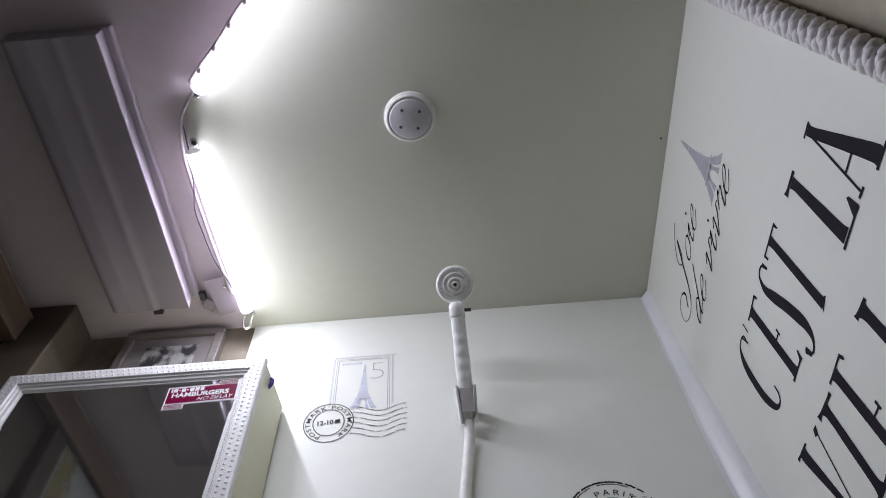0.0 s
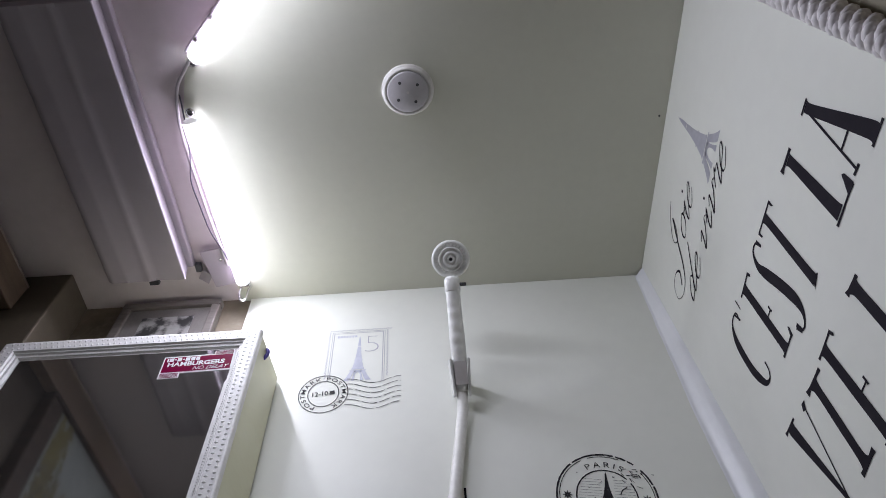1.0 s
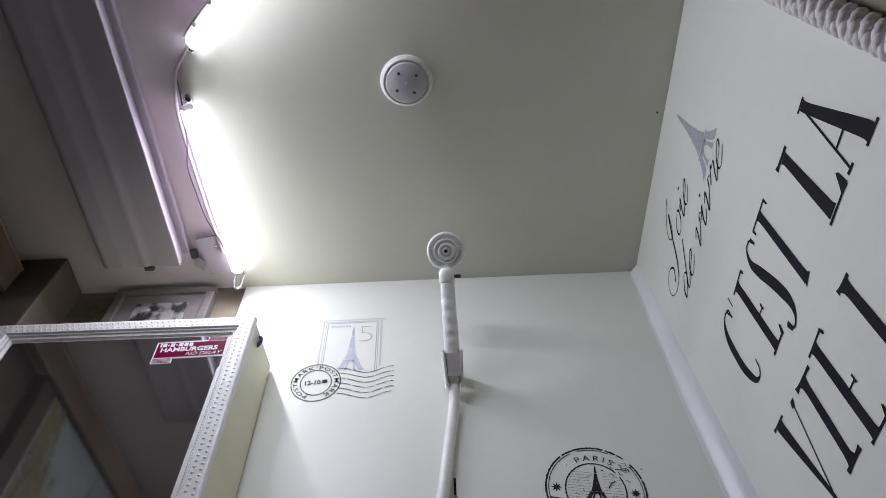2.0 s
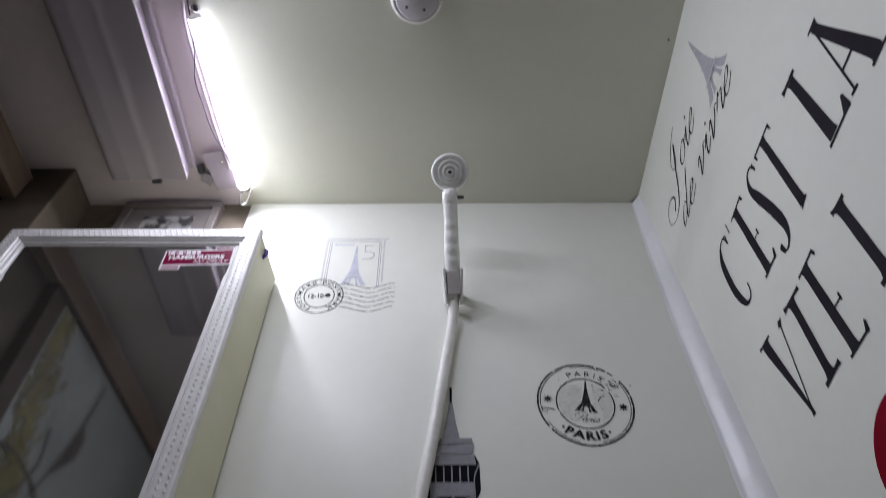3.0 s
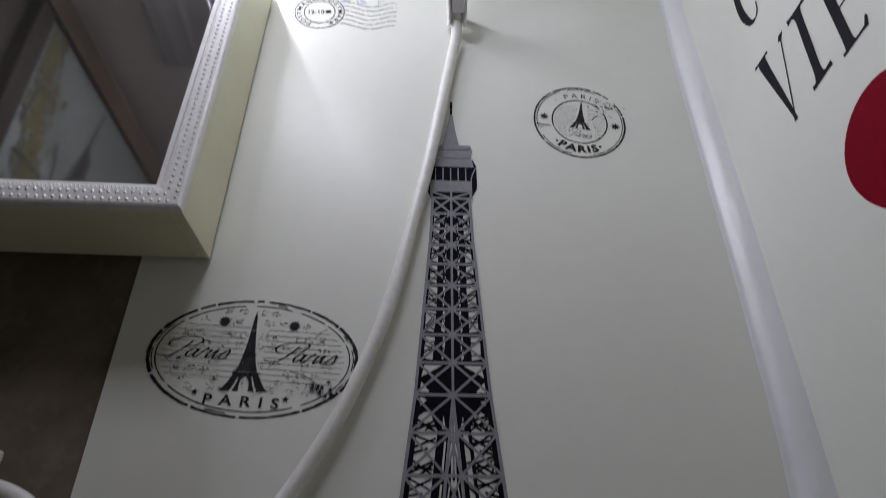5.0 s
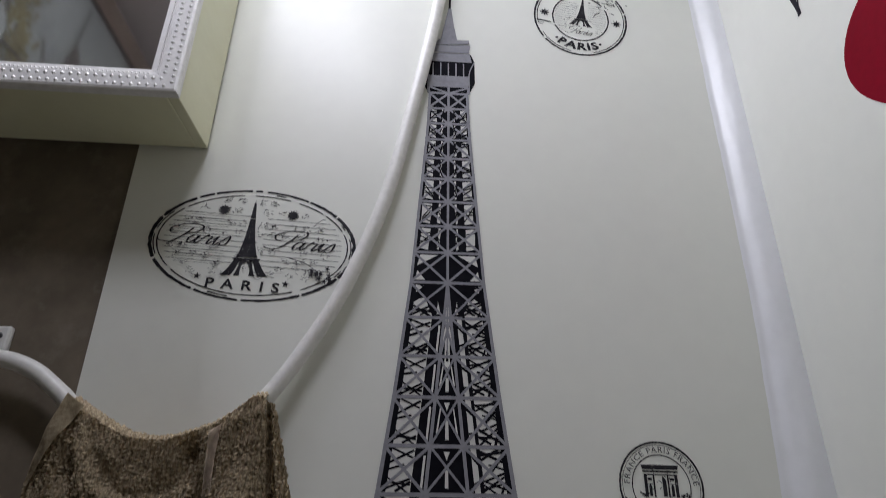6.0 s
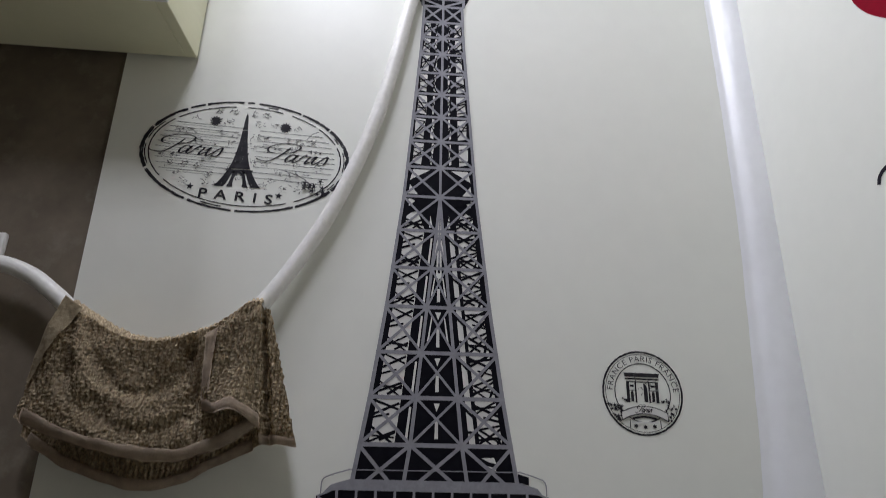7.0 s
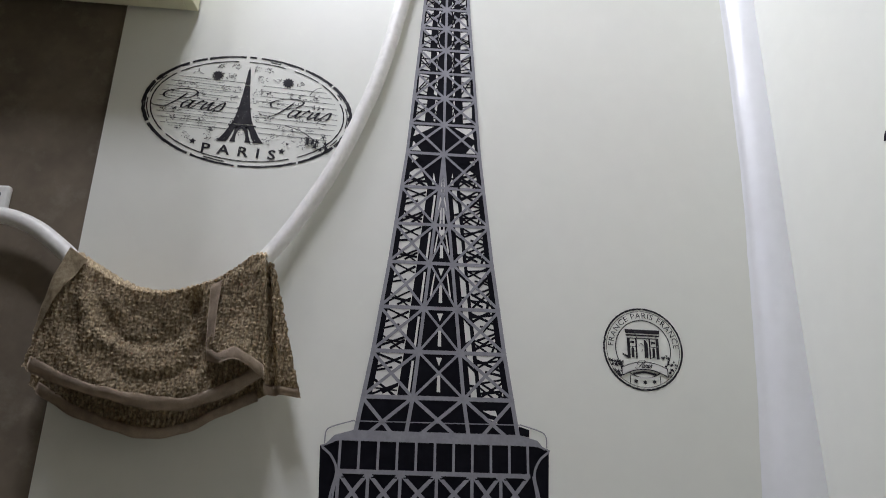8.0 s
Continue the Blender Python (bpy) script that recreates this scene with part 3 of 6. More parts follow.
part("white_lead", sweep(lead, 0.0028, 8), M_WIRE, cable, smooth=True)
run = [Vector((*T2A, 1.9905)) + d2 * q + s2 * (0.0150 + 0.0008 * math.sin(q * 60)) for q in (0.002 + 0.011 * k for k in range(29))]
part("white_lead", sweep([tuple(q) for q in run], 0.0026, 8), M_WIRE, cable, smooth=True)
lead = spline([(-0.341, 0.352, 1.990), (-0.343, 0.40, 1.988), (-0.348, 0.45, 1.986), (-0.357, 0.495, 1.985), (-0.354, 0.54, 1.985), (-0.349, 0.59, 1.986), (-0.337, 0.630, 1.986), (-0.331, 0.655, 1.987)], 8)
part("dark_lead", sweep(lead, 0.0013, 6), M_DWIRE, cable, smooth=True)

# square cover plate beside the bar's end
plate = thing("cover_plate", "loose square white cover plate on the ceiling", "cover plate", (-0.352, 0.655, CEIL))
bm = boxed(-0.025, 0.025, -0.040, 0.040, -0.003, 0.0, 0.001)
bm.transform(Matrix.Translation((-0.348, 0.670, 1.9935)) @ pose(0, 0, 0, 3, -4, -8))
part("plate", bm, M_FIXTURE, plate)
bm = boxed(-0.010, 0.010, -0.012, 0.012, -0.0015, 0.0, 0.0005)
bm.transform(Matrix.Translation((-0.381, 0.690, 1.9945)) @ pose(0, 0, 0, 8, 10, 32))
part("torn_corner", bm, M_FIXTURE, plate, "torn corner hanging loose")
part("screw", lathe([(0, 0.0015), (0.003, 0.001), (0.003, 0)], Matrix.Translation((-0.345, 0.652, 1.9885)) @ pose(0, 0, 0, 180), 10), M_CHROME, plate)

# unlit fluorescent fitting
fit_ = thing("ceiling_light", "unlit white fluorescent ceiling light with ribbed cover", "ceiling light", (-0.455, 0.43, CEIL))
turn_ = Matrix.Translation((-0.395, 0.672, 0)) @ Matrix.Rotation(radians(-1.3), 4, "Z")


def fitted(bm):
    bm.transform(turn_)
    return bm


FXW, FXL = 0.146, 0.470
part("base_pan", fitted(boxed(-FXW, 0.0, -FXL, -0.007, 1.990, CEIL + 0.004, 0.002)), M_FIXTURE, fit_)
prof = [(-0.1435, 1.991)]
prof += [(-0.1255 + 0.018 * math.cos(math.pi + a), 1.974 + 0.018 * math.sin(math.pi + a)) for a in (k * math.pi / 16 for k in range(0, 9))]
prof += [(-0.108, 1.9552), (-0.104, 1.9546), (-0.100, 1.9552), (-0.078, 1.9556), (-0.070, 1.9548), (-0.066, 1.9538), (-0.061, 1.9548), (-0.056, 1.9566), (-0.048, 1.9564), (-0.030, 1.9545), (-0.016, 1.9527), (-0.0085, 1.95252), (-0.0070, 1.9525)]
prof += [(-0.0065 + 0.0018 * math.cos(a), 1.9543 + 0.0018 * math.sin(a)) for a in (math.pi * (1.5 + 0.5 * k / 5) for k in range(6))]
prof += [(-0.0115, 1.991)]
bm = extrude_profile(prof, -FXL + 0.008, -0.012)
bmesh.ops.recalc_face_normals(bm, faces=bm.faces)
bmesh.ops.delete(bm, geom=[f for f in bm.faces if len(f.verts) > 4], context="FACES_ONLY")
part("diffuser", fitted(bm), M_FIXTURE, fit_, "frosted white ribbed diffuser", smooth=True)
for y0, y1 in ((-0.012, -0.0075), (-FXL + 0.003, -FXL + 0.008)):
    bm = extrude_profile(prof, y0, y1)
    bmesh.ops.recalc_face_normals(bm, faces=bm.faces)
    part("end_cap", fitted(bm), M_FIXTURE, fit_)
part("latch", fitted(boxed(-0.068, -0.052, -0.007, 0.0005, 1.953, 1.962, 0.001)), M_DARK, fit_)
part("bracket", fitted(boxed(0.002, 0.012, -0.012, 0.004, 1.988, 1.9985, 0.001)), M_DARK, fit_)

# round tap light
puck = thing("puck_light", "unlit round white push light on the ceiling", "puck light", (0.004, 0.367, CEIL))
mp = Matrix.Translation((0.004, 0.367, CEIL)) @ pose(0, 0, 0, 180)
part("rim", lathe([(0.0405, 0), (0.0405, 0.003), (0.0395, 0.005), (0.0385, 0.0052), (0.0380, 0.008), (0.0365, 0.0095), (0.0335, 0.0105), (0.0328, 0.0085), (0.0, 0.008)], mp, 48), M_PUCK, puck, smooth=True)
part("lens", lathe([(0.0326, 0.0085), (0.0320, 0.0115), (0.0300, 0.0128), (0.0, 0.0135)], mp, 48), M_LENS, puck, "milky grey lens", smooth=True)
for k in range(5):
    a = radians(37 + 90 * k)
    r = 0.0190 if k < 4 else 0.0
    part("led", lathe([(0, 0.0010), (0.0018, 0.0008), (0.0026, 0)], mp @ Matrix.Translation((r * math.cos(a), r * math.sin(a), 0.0130)), 10), M_DARK if k < 4 else M_CLIP, puck)

# ---------------------------------------------------------------- mirror cabinet
CX0, CX1, CZ0, CZ1, CYF = -0.618, -0.2385, 1.283, 1.784, 0.645
cab = thing("medicine_cabinet", "cream medicine cabinet with mirrored door and beaded frame", "cabinet", (-0.425, 0.75, CZ0))
cab.rotation_euler = (0, radians(0.55), 0)
part("back_panel", boxed(CX0 + 0.012, CX1 - 0.012, 0.742, PANEL_Y, CZ0 + 0.012, CZ1 - 0.012), M_CABINET, cab)
for nm, q in (("side_panel", (CX0 + 0.002, CX0 + 0.014, CZ0 + 0.002, CZ1 - 0.002)), ("side_panel", (CX1 - 0.014, CX1 - 0.002, CZ0 + 0.002, CZ1 - 0.002)),
              ("top_panel", (CX0 + 0.014, CX1 - 0.014, CZ1 - 0.014, CZ1 - 0.002)), ("bottom_panel", (CX0 + 0.014, CX1 - 0.014, CZ0 + 0.002, CZ0 + 0.014))):
    bm = boxed(q[0], q[1], 0.6555, 0.7455, q[2], q[3], 0.001)
    for v in bm.verts:
        # the carcase spreads a little towards the wall
        v.co.x += 0.0075 * (v.co.y - 0.6555) / 0.09 * max(0.0, (v.co.x + 0.425) / 0.187)
    part(nm, bm, M_CABINET, cab, "cream paint with yellowed stains")
door = part("door", boxed(CX0 + 0.02, CX1 - 0.02, 0.6685, 0.6688, CZ0 + 0.02, CZ1 - 0.02), M_FRAME, cab)
FW = 0.036
prof = [(0.0, 0.0100), (0.0, 0.004), (0.0015, 0.001), (0.004, 0.0), (0.0205, 0.0), (0.0220, 0.0030), (0.0240, 0.0032), (0.0255, 0.0058), (0.0290, 0.0062), (0.0310, 0.010), (FW, 0.0105), (FW, 0.0235), (0.0165, 0.0235), (0.0165, 0.0100)]


def frame_member(c0, c1, i0, i1):
    """One mitred length of moulding from outer corner c0 to c1; i0, i1 point to the opening."""
    bm = bmesh.new()
    va = [bm.verts.new((c0[0] + i0[0] * s, CYF + h, c0[1] + i0[1] * s)) for s, h in prof]
    vb = [bm.verts.new((c1[0] + i1[0] * s, CYF + h, c1[1] + i1[1] * s)) for s, h in prof]
    for k in range(len(prof)):
        j = (k + 1) % len(prof)
        bm.faces.new((va[k], va[j], vb[j], vb[k]))
    bm.faces.new(va[::-1])
    bm.faces.new(vb)
    bmesh.ops.recalc_face_normals(bm, faces=bm.faces)
    return bm


corners = [((CX0, CZ0), (1, 1)), ((CX1, CZ0), (-1, 1)), ((CX1, CZ1), (-1, -1)), ((CX0, CZ1), (1, -1))]
beads = bmesh.new()
for k in range(4):
    (c0, i0), (c1, i1) = corners[k], corners[(k + 1) % 4]
    part("frame_rail", frame_member(c0, c1, i0, i1), M_FRAME, door)
    along = Vector((c1[0] - c0[0], c1[1] - c0[1]))
    length = along.length
    along /= length
    inw = Vector((-along.y, along.x))
    n = int(length / 0.0082)
    for r, off in ((0.0075, 0.0), (0.0165, 0.5)):
        for i in range(1, n - 1):
            s = 0.004 + (i + off) * 0.0082
            c = Vector(c0) + along * s + inw * r
            if s < r or length - s < r:
                continue
            q = [(along * 0.0027), (inw * 0.0032), (-along * 0.0027), (-inw * 0.0032)]
            top = beads.verts.new((c.x, CYF - 0.0013, c.y))
            vs = [beads.verts.new((c.x + w.x, CYF + 0.0002, c.y + w.y)) for w in q]
            for j in range(4):
                beads.faces.new((top, vs[j], vs[(j + 1) % 4]))
    ni = int((length - 2 * 0.031) / 0.0042)
    for i in range(ni):
        c = Vector(c0) + along * (0.033 + i * 0.0042) + inw * 0.0272
        top = beads.verts.new((c.x, CYF + 0.0050, c.y))
        vs = [beads.verts.new((c.x + w.x, CYF + 0.0064, c.y + w.y)) for w in ((along * 0.0018), (inw * 0.0018), (-along * 0.0018), (-inw * 0.0018))]
        for j in range(4):
            beads.faces.new((top, vs[j], vs[(j + 1) % 4]))
bmesh.ops.recalc_face_normals(beads, faces=beads.faces)
part("beading", beads, M_FRAME, door, "diamond-beaded border", kind="stuff")
GT, GB = 0.6535, 0.6665
gx0, gx1, gz0, gz1 = CX0 + FW - 0.002, CX1 - FW + 0.002, CZ0 + FW - 0.002, CZ1 - FW + 0.002
bm = bmesh.new()
g = [bm.verts.new(p) for p in ((gx0, GB, gz0), (gx1, GB, gz0), (gx1, GT, gz1), (gx0, GT, gz1))]
h_ = [bm.verts.new(p) for p in ((gx0, GB + 0.002, gz0), (gx1, GB + 0.002, gz0), (gx1, GT + 0.002, gz1), (gx0, GT + 0.002, gz1))]
bm.faces.new(g)
bm.faces.new(h_[::-1])
for k in range(4):
    bm.faces.new((g[k], h_[k], h_[(k + 1) % 4], g[(k + 1) % 4]))
bmesh.ops.recalc_face_normals(bm, faces=bm.faces)
part("mirror", bm, M_MIRROR, door, "slightly dusty mirror glass")


def on_glass(u, v, off):
    t = (v - gz0) / (gz1 - gz0)
    return (u, GB + (GT - GB) * t - off, v)


knob = thing("suction_hook", "indigo plastic suction hook on cabinet side", "hook", (CX1, 0.683, 1.775))
mk = Matrix.Translation((CX1 - 0.002, 0.684, 1.762)) @ pose(0, 0, 0, 0, 90) @ Matrix.Scale(1.22, 4)
part("cup", lathe([(0, 0), (0.0085, 0), (0.009, 0.0015), (0.005, 0.0035), (0.0, 0.004)], mk, 20), M_BLUE, knob, smooth=True)
arc_ = [(CX1 + 0.0005 + 0.0085 * math.sin(a), 0.684 - 0.004 * math.sin(a), 1.766 + 0.0105 * math.cos(a)) for a in (math.pi * k / 12 * 1.15 for k in range(13))]
part("hook_arm", sweep(arc_, 0.0030, 10), M_BLUE, knob, smooth=True)

# sticker on the glass
st = thing("sticker", "maroon and white burger sticker on the mirror", "sticker", (-0.318, 0.654, 1.72))
p = Print(on_glass, 0.0006).set_at(-0.3170, 1.7215, 1.0)
W, H = 0.050, 0.0245
p.poly([(-W, -H), (-W * 0.42, -H), (-W * 0.42, -H + 0.009), (W, -H + 0.009), (W, H), (W * 0.42, H), (W * 0.42, H - 0.006), (-W, H - 0.006)])
p.done("backing", M_STICKWHITE, st)
p = Print(on_glass, 0.0009).set_at(-0.3170, 1.7215, 1.0)
p.poly([(-W + 0.002, -H + 0.0115), (W - 0.002, -H + 0.0115), (W - 0.002, H - 0.0085), (-W + 0.002, H - 0.0085)])
p.done("red_field", M_STICKRED, st, "maroon field")
p = Print(on_glass, 0.0010).set_at(-0.3170, 1.7215, 1.0)
for k in range(4):
    p.seg((W * 0.45, H - 0.0015 - 0.0018 * k), (W - 0.002, H - 0.0015 - 0.0018 * k), 0.0008)
    p.seg((-W + 0.002, -H + 0.0018 + 0.0022 * k), (-W * 0.46, -H + 0.0018 + 0.0022 * k), 0.0009)
p.done("striping", M_STICKRED, st, "", "stuff")
p = Print(on_glass, 0.0012).set_at(-0.3170, 1.7215, 1.0)
for x0, w, tall in ((-0.0445, 0.0022, 0.0070), (-0.0412, 0.0060, 0.0070), (-0.0340, 0.0028, 0.0020), (-0.0300, 0.0060, 0.0070), (-0.0228, 0.0028, 0.0020), (-0.0185, 0.0062, 0.0070), (-0.0110, 0.0060, 0.0070), (-0.0038, 0.0056, 0.0070)):
    y0 = 0.0077 + (0.0070 - tall) / 2
    p.poly([(x0, y0), (x0 + w, y0), (x0 + w, y0 + tall), (x0, y0 + tall)])
p.words("HAMBURGERS", 0.0115, -0.002, -0.0020, bold=0.0004, squeeze=1.1)
p.words("NO DELAY", 0.0095, 0.019, -0.0112, shear=0.35, squeeze=1.05)
p.done("lettering", M_STICKWHITE, st, "white lettering", "stuff")

# small framed print standing on the cabinet
pic = thing("picture_frame", "small grey-beige framed print standing on cabinet", "picture frame", (-0.448, 0.738, CZ1))
PX0, PX1, PZ0, PZ1, PY = -0.537, -0.360, CZ1 - 0.002, 1.988, 0.735
for nm, a in (("rail", (PX0, PX1, PY, 0.752, PZ1 - 0.016, PZ1)), ("rail", (PX0, PX1, PY, 0.752, PZ0, PZ0 + 0.016)),
              ("stile", (PX0, PX0 + 0.016, PY, 0.752, PZ0 + 0.016, PZ1 - 0.016)), ("stile", (PX1 - 0.016, PX1, PY, 0.752, PZ0 + 0.016, PZ1 - 0.016))):
    part(nm, boxed(*a, 0.002), M_PALEWOOD, pic)
part("mat_board", boxed(PX0 + 0.014, PX1 - 0.014, 0.742, 0.745, PZ0 + 0.014, PZ1 - 0.014), M_MAT, pic)
part("print", boxed(PX0 + 0.044, PX1 - 0.042, 0.7405, 0.7418, PZ0 + 0.05, PZ1 - 0.040), M_PHOTO, pic, "dim grey print")

# ---------------------------------------------------------------- painting on the left wall
art = thing("painting", "large dark-framed painting in grey and ochre", "painting", (LEFT_X, 0.05, 1.6))
AY0, AY1, AZ0, AZ1, AW = -0.42, 0.428, 1.34, 1.905, 0.045
for nm, a in (("rail", (AY0, AY1, AZ1 - 0.013, AZ1)), ("rail", (AY0, AY1, AZ0, AZ0 + AW - 0.005)), ("stile", (AY0, AY0 + AW, AZ0 + AW - 0.005, AZ1 - 0.013)), ("stile", (AY1 - AW, AY1, AZ0 + AW - 0.005, AZ1 - 0.013))):
    part(nm, boxed(LEFT_X, LEFT_X + 0.028, a[0], a[1], a[2], a[3], 0.005), M_WALNUT, art)
part("canvas", boxed(LEFT_X, LEFT_X + 0.022, AY0 + AW, AY1 - AW, AZ0 + AW - 0.005, AZ1 - 0.013), M_ART, art, "grey canvas")


def on_art(u, v, off):
    return (LEFT_X + 0.022 + off, u, v)


def dabs(count, centre, spread, size, name, mat_, label):
    """Many small leaning dabs of paint round a line of places."""
    p = Print(on_art, 0.0008)
    for k in range(count):
        v = random.uniform(1.40, 1.875)
        u = float(np.interp(v, [1.40, 1.60, 1.67, 1.75, 1.875], centre)) + random.gauss(0.0, spread)
        w, h = random.uniform(0.35, 1.0) * size, random.uniform(0.6, 2.4) * size
        lean = random.uniform(-0.6, 0.6) * h
        u = min(u, 0.376 - w / 2 - abs(lean))
        p.poly([(u - w * 0.5, v), (u - w * 0.1, v - h * 0.2), (u + w * 0.4, v), (u + w * 0.5 + lean * 0.6, v + h * 0.6), (u + w * 0.1 + lean, v + h), (u - w * 0.4 + lean * 0.7, v + h * 0.7)])
    p.done(name, mat_, art, label, "stuff")


random.seed(11)
dabs(420, [0.26, 0.305, 0.325, 0.342, 0.355], 0.020, 0.013, "ochre_strokes", M_ARTGOLD, "ochre brush strokes")
dabs(160, [0.23, 0.285, 0.310, 0.330, 0.345], 0.028, 0.009, "pale_strokes", M_ART, "grey brush strokes")
dabs(120, [0.27, 0.315, 0.335, 0.352, 0.362], 0.018, 0.008, "umber_strokes", M_ARTDARK, "umber brush strokes")
p = Print(on_art, 0.0034)
for a, w in (([(0.140, 1.873), (0.153, 1.793), (0.170, 1.726), (0.199, 1.642), (0.23, 1.58)], 0.006), ([(0.36, 1.607), (0.308, 1.613), (0.227, 1.600), (0.15, 1.56)], 0.007), ([(0.365, 1.659), (0.360, 1.717), (0.345, 1.76)], 0.005),
             ([(0.33, 1.52), (0.28, 1.56), (0.24, 1.636), (0.255, 1.70)], 0.006), ([(0.05, 1.52), (0.12, 1.55), (0.20, 1.53)], 0.006)):
    p.line(spline(a, 6), w)
p.poly([(0.158, 1.775), (0.132, 1.745), (0.139, 1.702), (0.204, 1.631), (0.203, 1.648), (0.171, 1.707)])
p.done("dark_strokes", M_ARTDARK, art, "dark brush strokes")

# ---------------------------------------------------------------- hand shower
hs = thing("hand_shower", "white plastic hand shower resting in a wall clip", "hand shower", (0.055, 0.70, 1.70))
A, B = Vector((0.058, 0.727, 1.7065)), Vector((0.054, 0.614, 1.829))
ax = (B - A).normalized()
pts = [A + (B - A) * (i / 60) for i in range(61)]
bm = sweep(pts, lambda t: 0.0092 + 0.0024 * min(1, t * 2.2) + 0.0006 * math.sin(t * 6) - (0.002 * max(0, t - 0.9) * 10), 24)
front = (Vector((0, -1, -0.6)) - ax * Vector((0, -1, -0.6)).dot(ax)).normalized()
for v in bm.verts:
    t = (v.co - A).dot(ax) / (B - A).length
    out = (v.co - A - ax * (v.co - A).dot(ax))
    if out.length > 1e-5 and out.normalized().dot(front) > 0.35 and 0.32 < t < 0.78:
        v.co += front * (0.0007 * math.sin((t - 0.32) / 0.46 * 4 * 2 * math.pi))
part("handle", bm, M_PLASTIC, hs, "handle with finger grips", smooth=True)
fd = Vector((-0.03, -0.50, -0.86)).normalized()
mh = Matrix.Translation(Vector((0.0550, 0.5955, 1.8628))) @ fd.to_track_quat("Z", "Y").to_matrix().to_4x4() @ Matrix.Scale(1.05, 4)
part("head", lathe([(0, -0.026), (0.012, -0.025), (0.021, -0.018), (0.0265, -0.006), (0.0285, 0.002), (0.0285, 0.006), (0.0265, 0.009), (0.0235, 0.0095), (0.0225, 0.0089), (0, 0.0089)], mh, 48), M_PLASTIC, hs, smooth=True)
bm = bmesh.new()
for k in range(26):
    a = 2 * math.pi * k / 26
    b = bmesh.ops.create_cube(bm, size=1.0)
    bmesh.ops.transform(bm, matrix=mh @ Matrix.Rotation(a, 4, "Z") @ Matrix.Translation((0.0225, 0, 0.0088)) @ Matrix.Diagonal((0.0065, 0.0030, 0.0022, 1)), verts=b["verts"])
part("spray_ribs", bm, M_PLASTIC, hs)
part("face", lathe([(0.019, 0.0076), (0.0185, 0.0105), (0.0165, 0.0115), (0.0155, 0.0100), (0.0120, 0.0100), (0.0112, 0.0125), (0.0085, 0.013), (0.0078, 0.0105), (0.0055, 0.0105), (0.005, 0.014), (0.003, 0.014), (0.0028, 0.011), (0, 0.011)], mh, 40), M_PLASTIC, hs, "ringed spray face", smooth=True)
part("nozzle", lathe([(0.0026, 0.0112), (0.0022, 0.0135), (0, 0.0136)], mh, 14), M_DARK, hs, "dark centre nozzle")
bm = sweep([Vector((0.064, 0.617, 1.823)), Vector((0.0755, 0.617, 1.823))], 0.0028, 10)
part("pause_button", bm, M_DARK, hs, "small dark pause button", smooth=True)
part("neck", sweep([B - ax * 0.017, B - ax * 0.016, B - ax * 0.004, B + ax * 0.002, B + ax * 0.006], lambda t: 0.0116 + 0.0006 * min(1, t * 4) - 0.003 * max(0.0, t - 0.8) * 5, 20), M_PLASTIC, hs, "swivel neck", smooth=True)

clip = thing("shower_clip", "white plastic hand shower clip screwed to wall", "shower holder", (0.055, 0.75, 1.70))
toward = Vector((0, 1, 0)) - ax * ax.y
toward.normalize()
xs = Vector((1, 0, 0))
for s in (-1, 1):
    bm = bmesh.new()
    c = bmesh.ops.create_cube(bm, size=1.0)
    bmesh.ops.transform(bm, matrix=Matrix(((1, toward.x, ax.x, 0), (0, toward.y, ax.y, 0), (0, toward.z, ax.z, 0), (0, 0, 0, 1))) @ Matrix.Diagonal((0.0035, 0.030, 0.056, 1)), verts=c["verts"])
    bmesh.ops.bevel(bm, geom=list(bm.edges), offset=0.0012, segments=2, affect="EDGES")
    bm.transform(Matrix.Translation(A + ax * 0.020 + toward * 0.004 + xs * (s * 0.0128)) @ Matrix.Rotation(radians(4 * s), 4, "Y"))
    part("jaw", bm, M_PLASTIC, clip)
bm = bmesh.new()
c = bmesh.ops.create_cube(bm, size=1.0)
bmesh.ops.transform(bm, matrix=Matrix(((1, toward.x, ax.x, 0), (0, toward.y, ax.y, 0), (0, toward.z, ax.z, 0), (0, 0, 0, 1))) @ Matrix.Diagonal((0.0180, 0.002, 0.034, 1)), verts=c["verts"])
bm.transform(Matrix.Translation(A + ax * 0.026 - toward * 0.0118))
part("collar", bm, M_CLIP, clip, "greyed snap collar")
part("back_plate", boxed(0.047, 0.069, 0.745, PANEL_Y, 1.734, 1.774, 0.002), M_PLASTIC, clip)
part("arm", boxed(0.050, 0.066, 0.716, 0.746, 1.736, 1.748, 0.003), M_PLASTIC, clip)

# ---------------------------------------------------------------- hose
hose = thing("shower_hose", "smooth white vinyl shower hose hanging in a loop", "hose", (0, 0.73, 1.2))
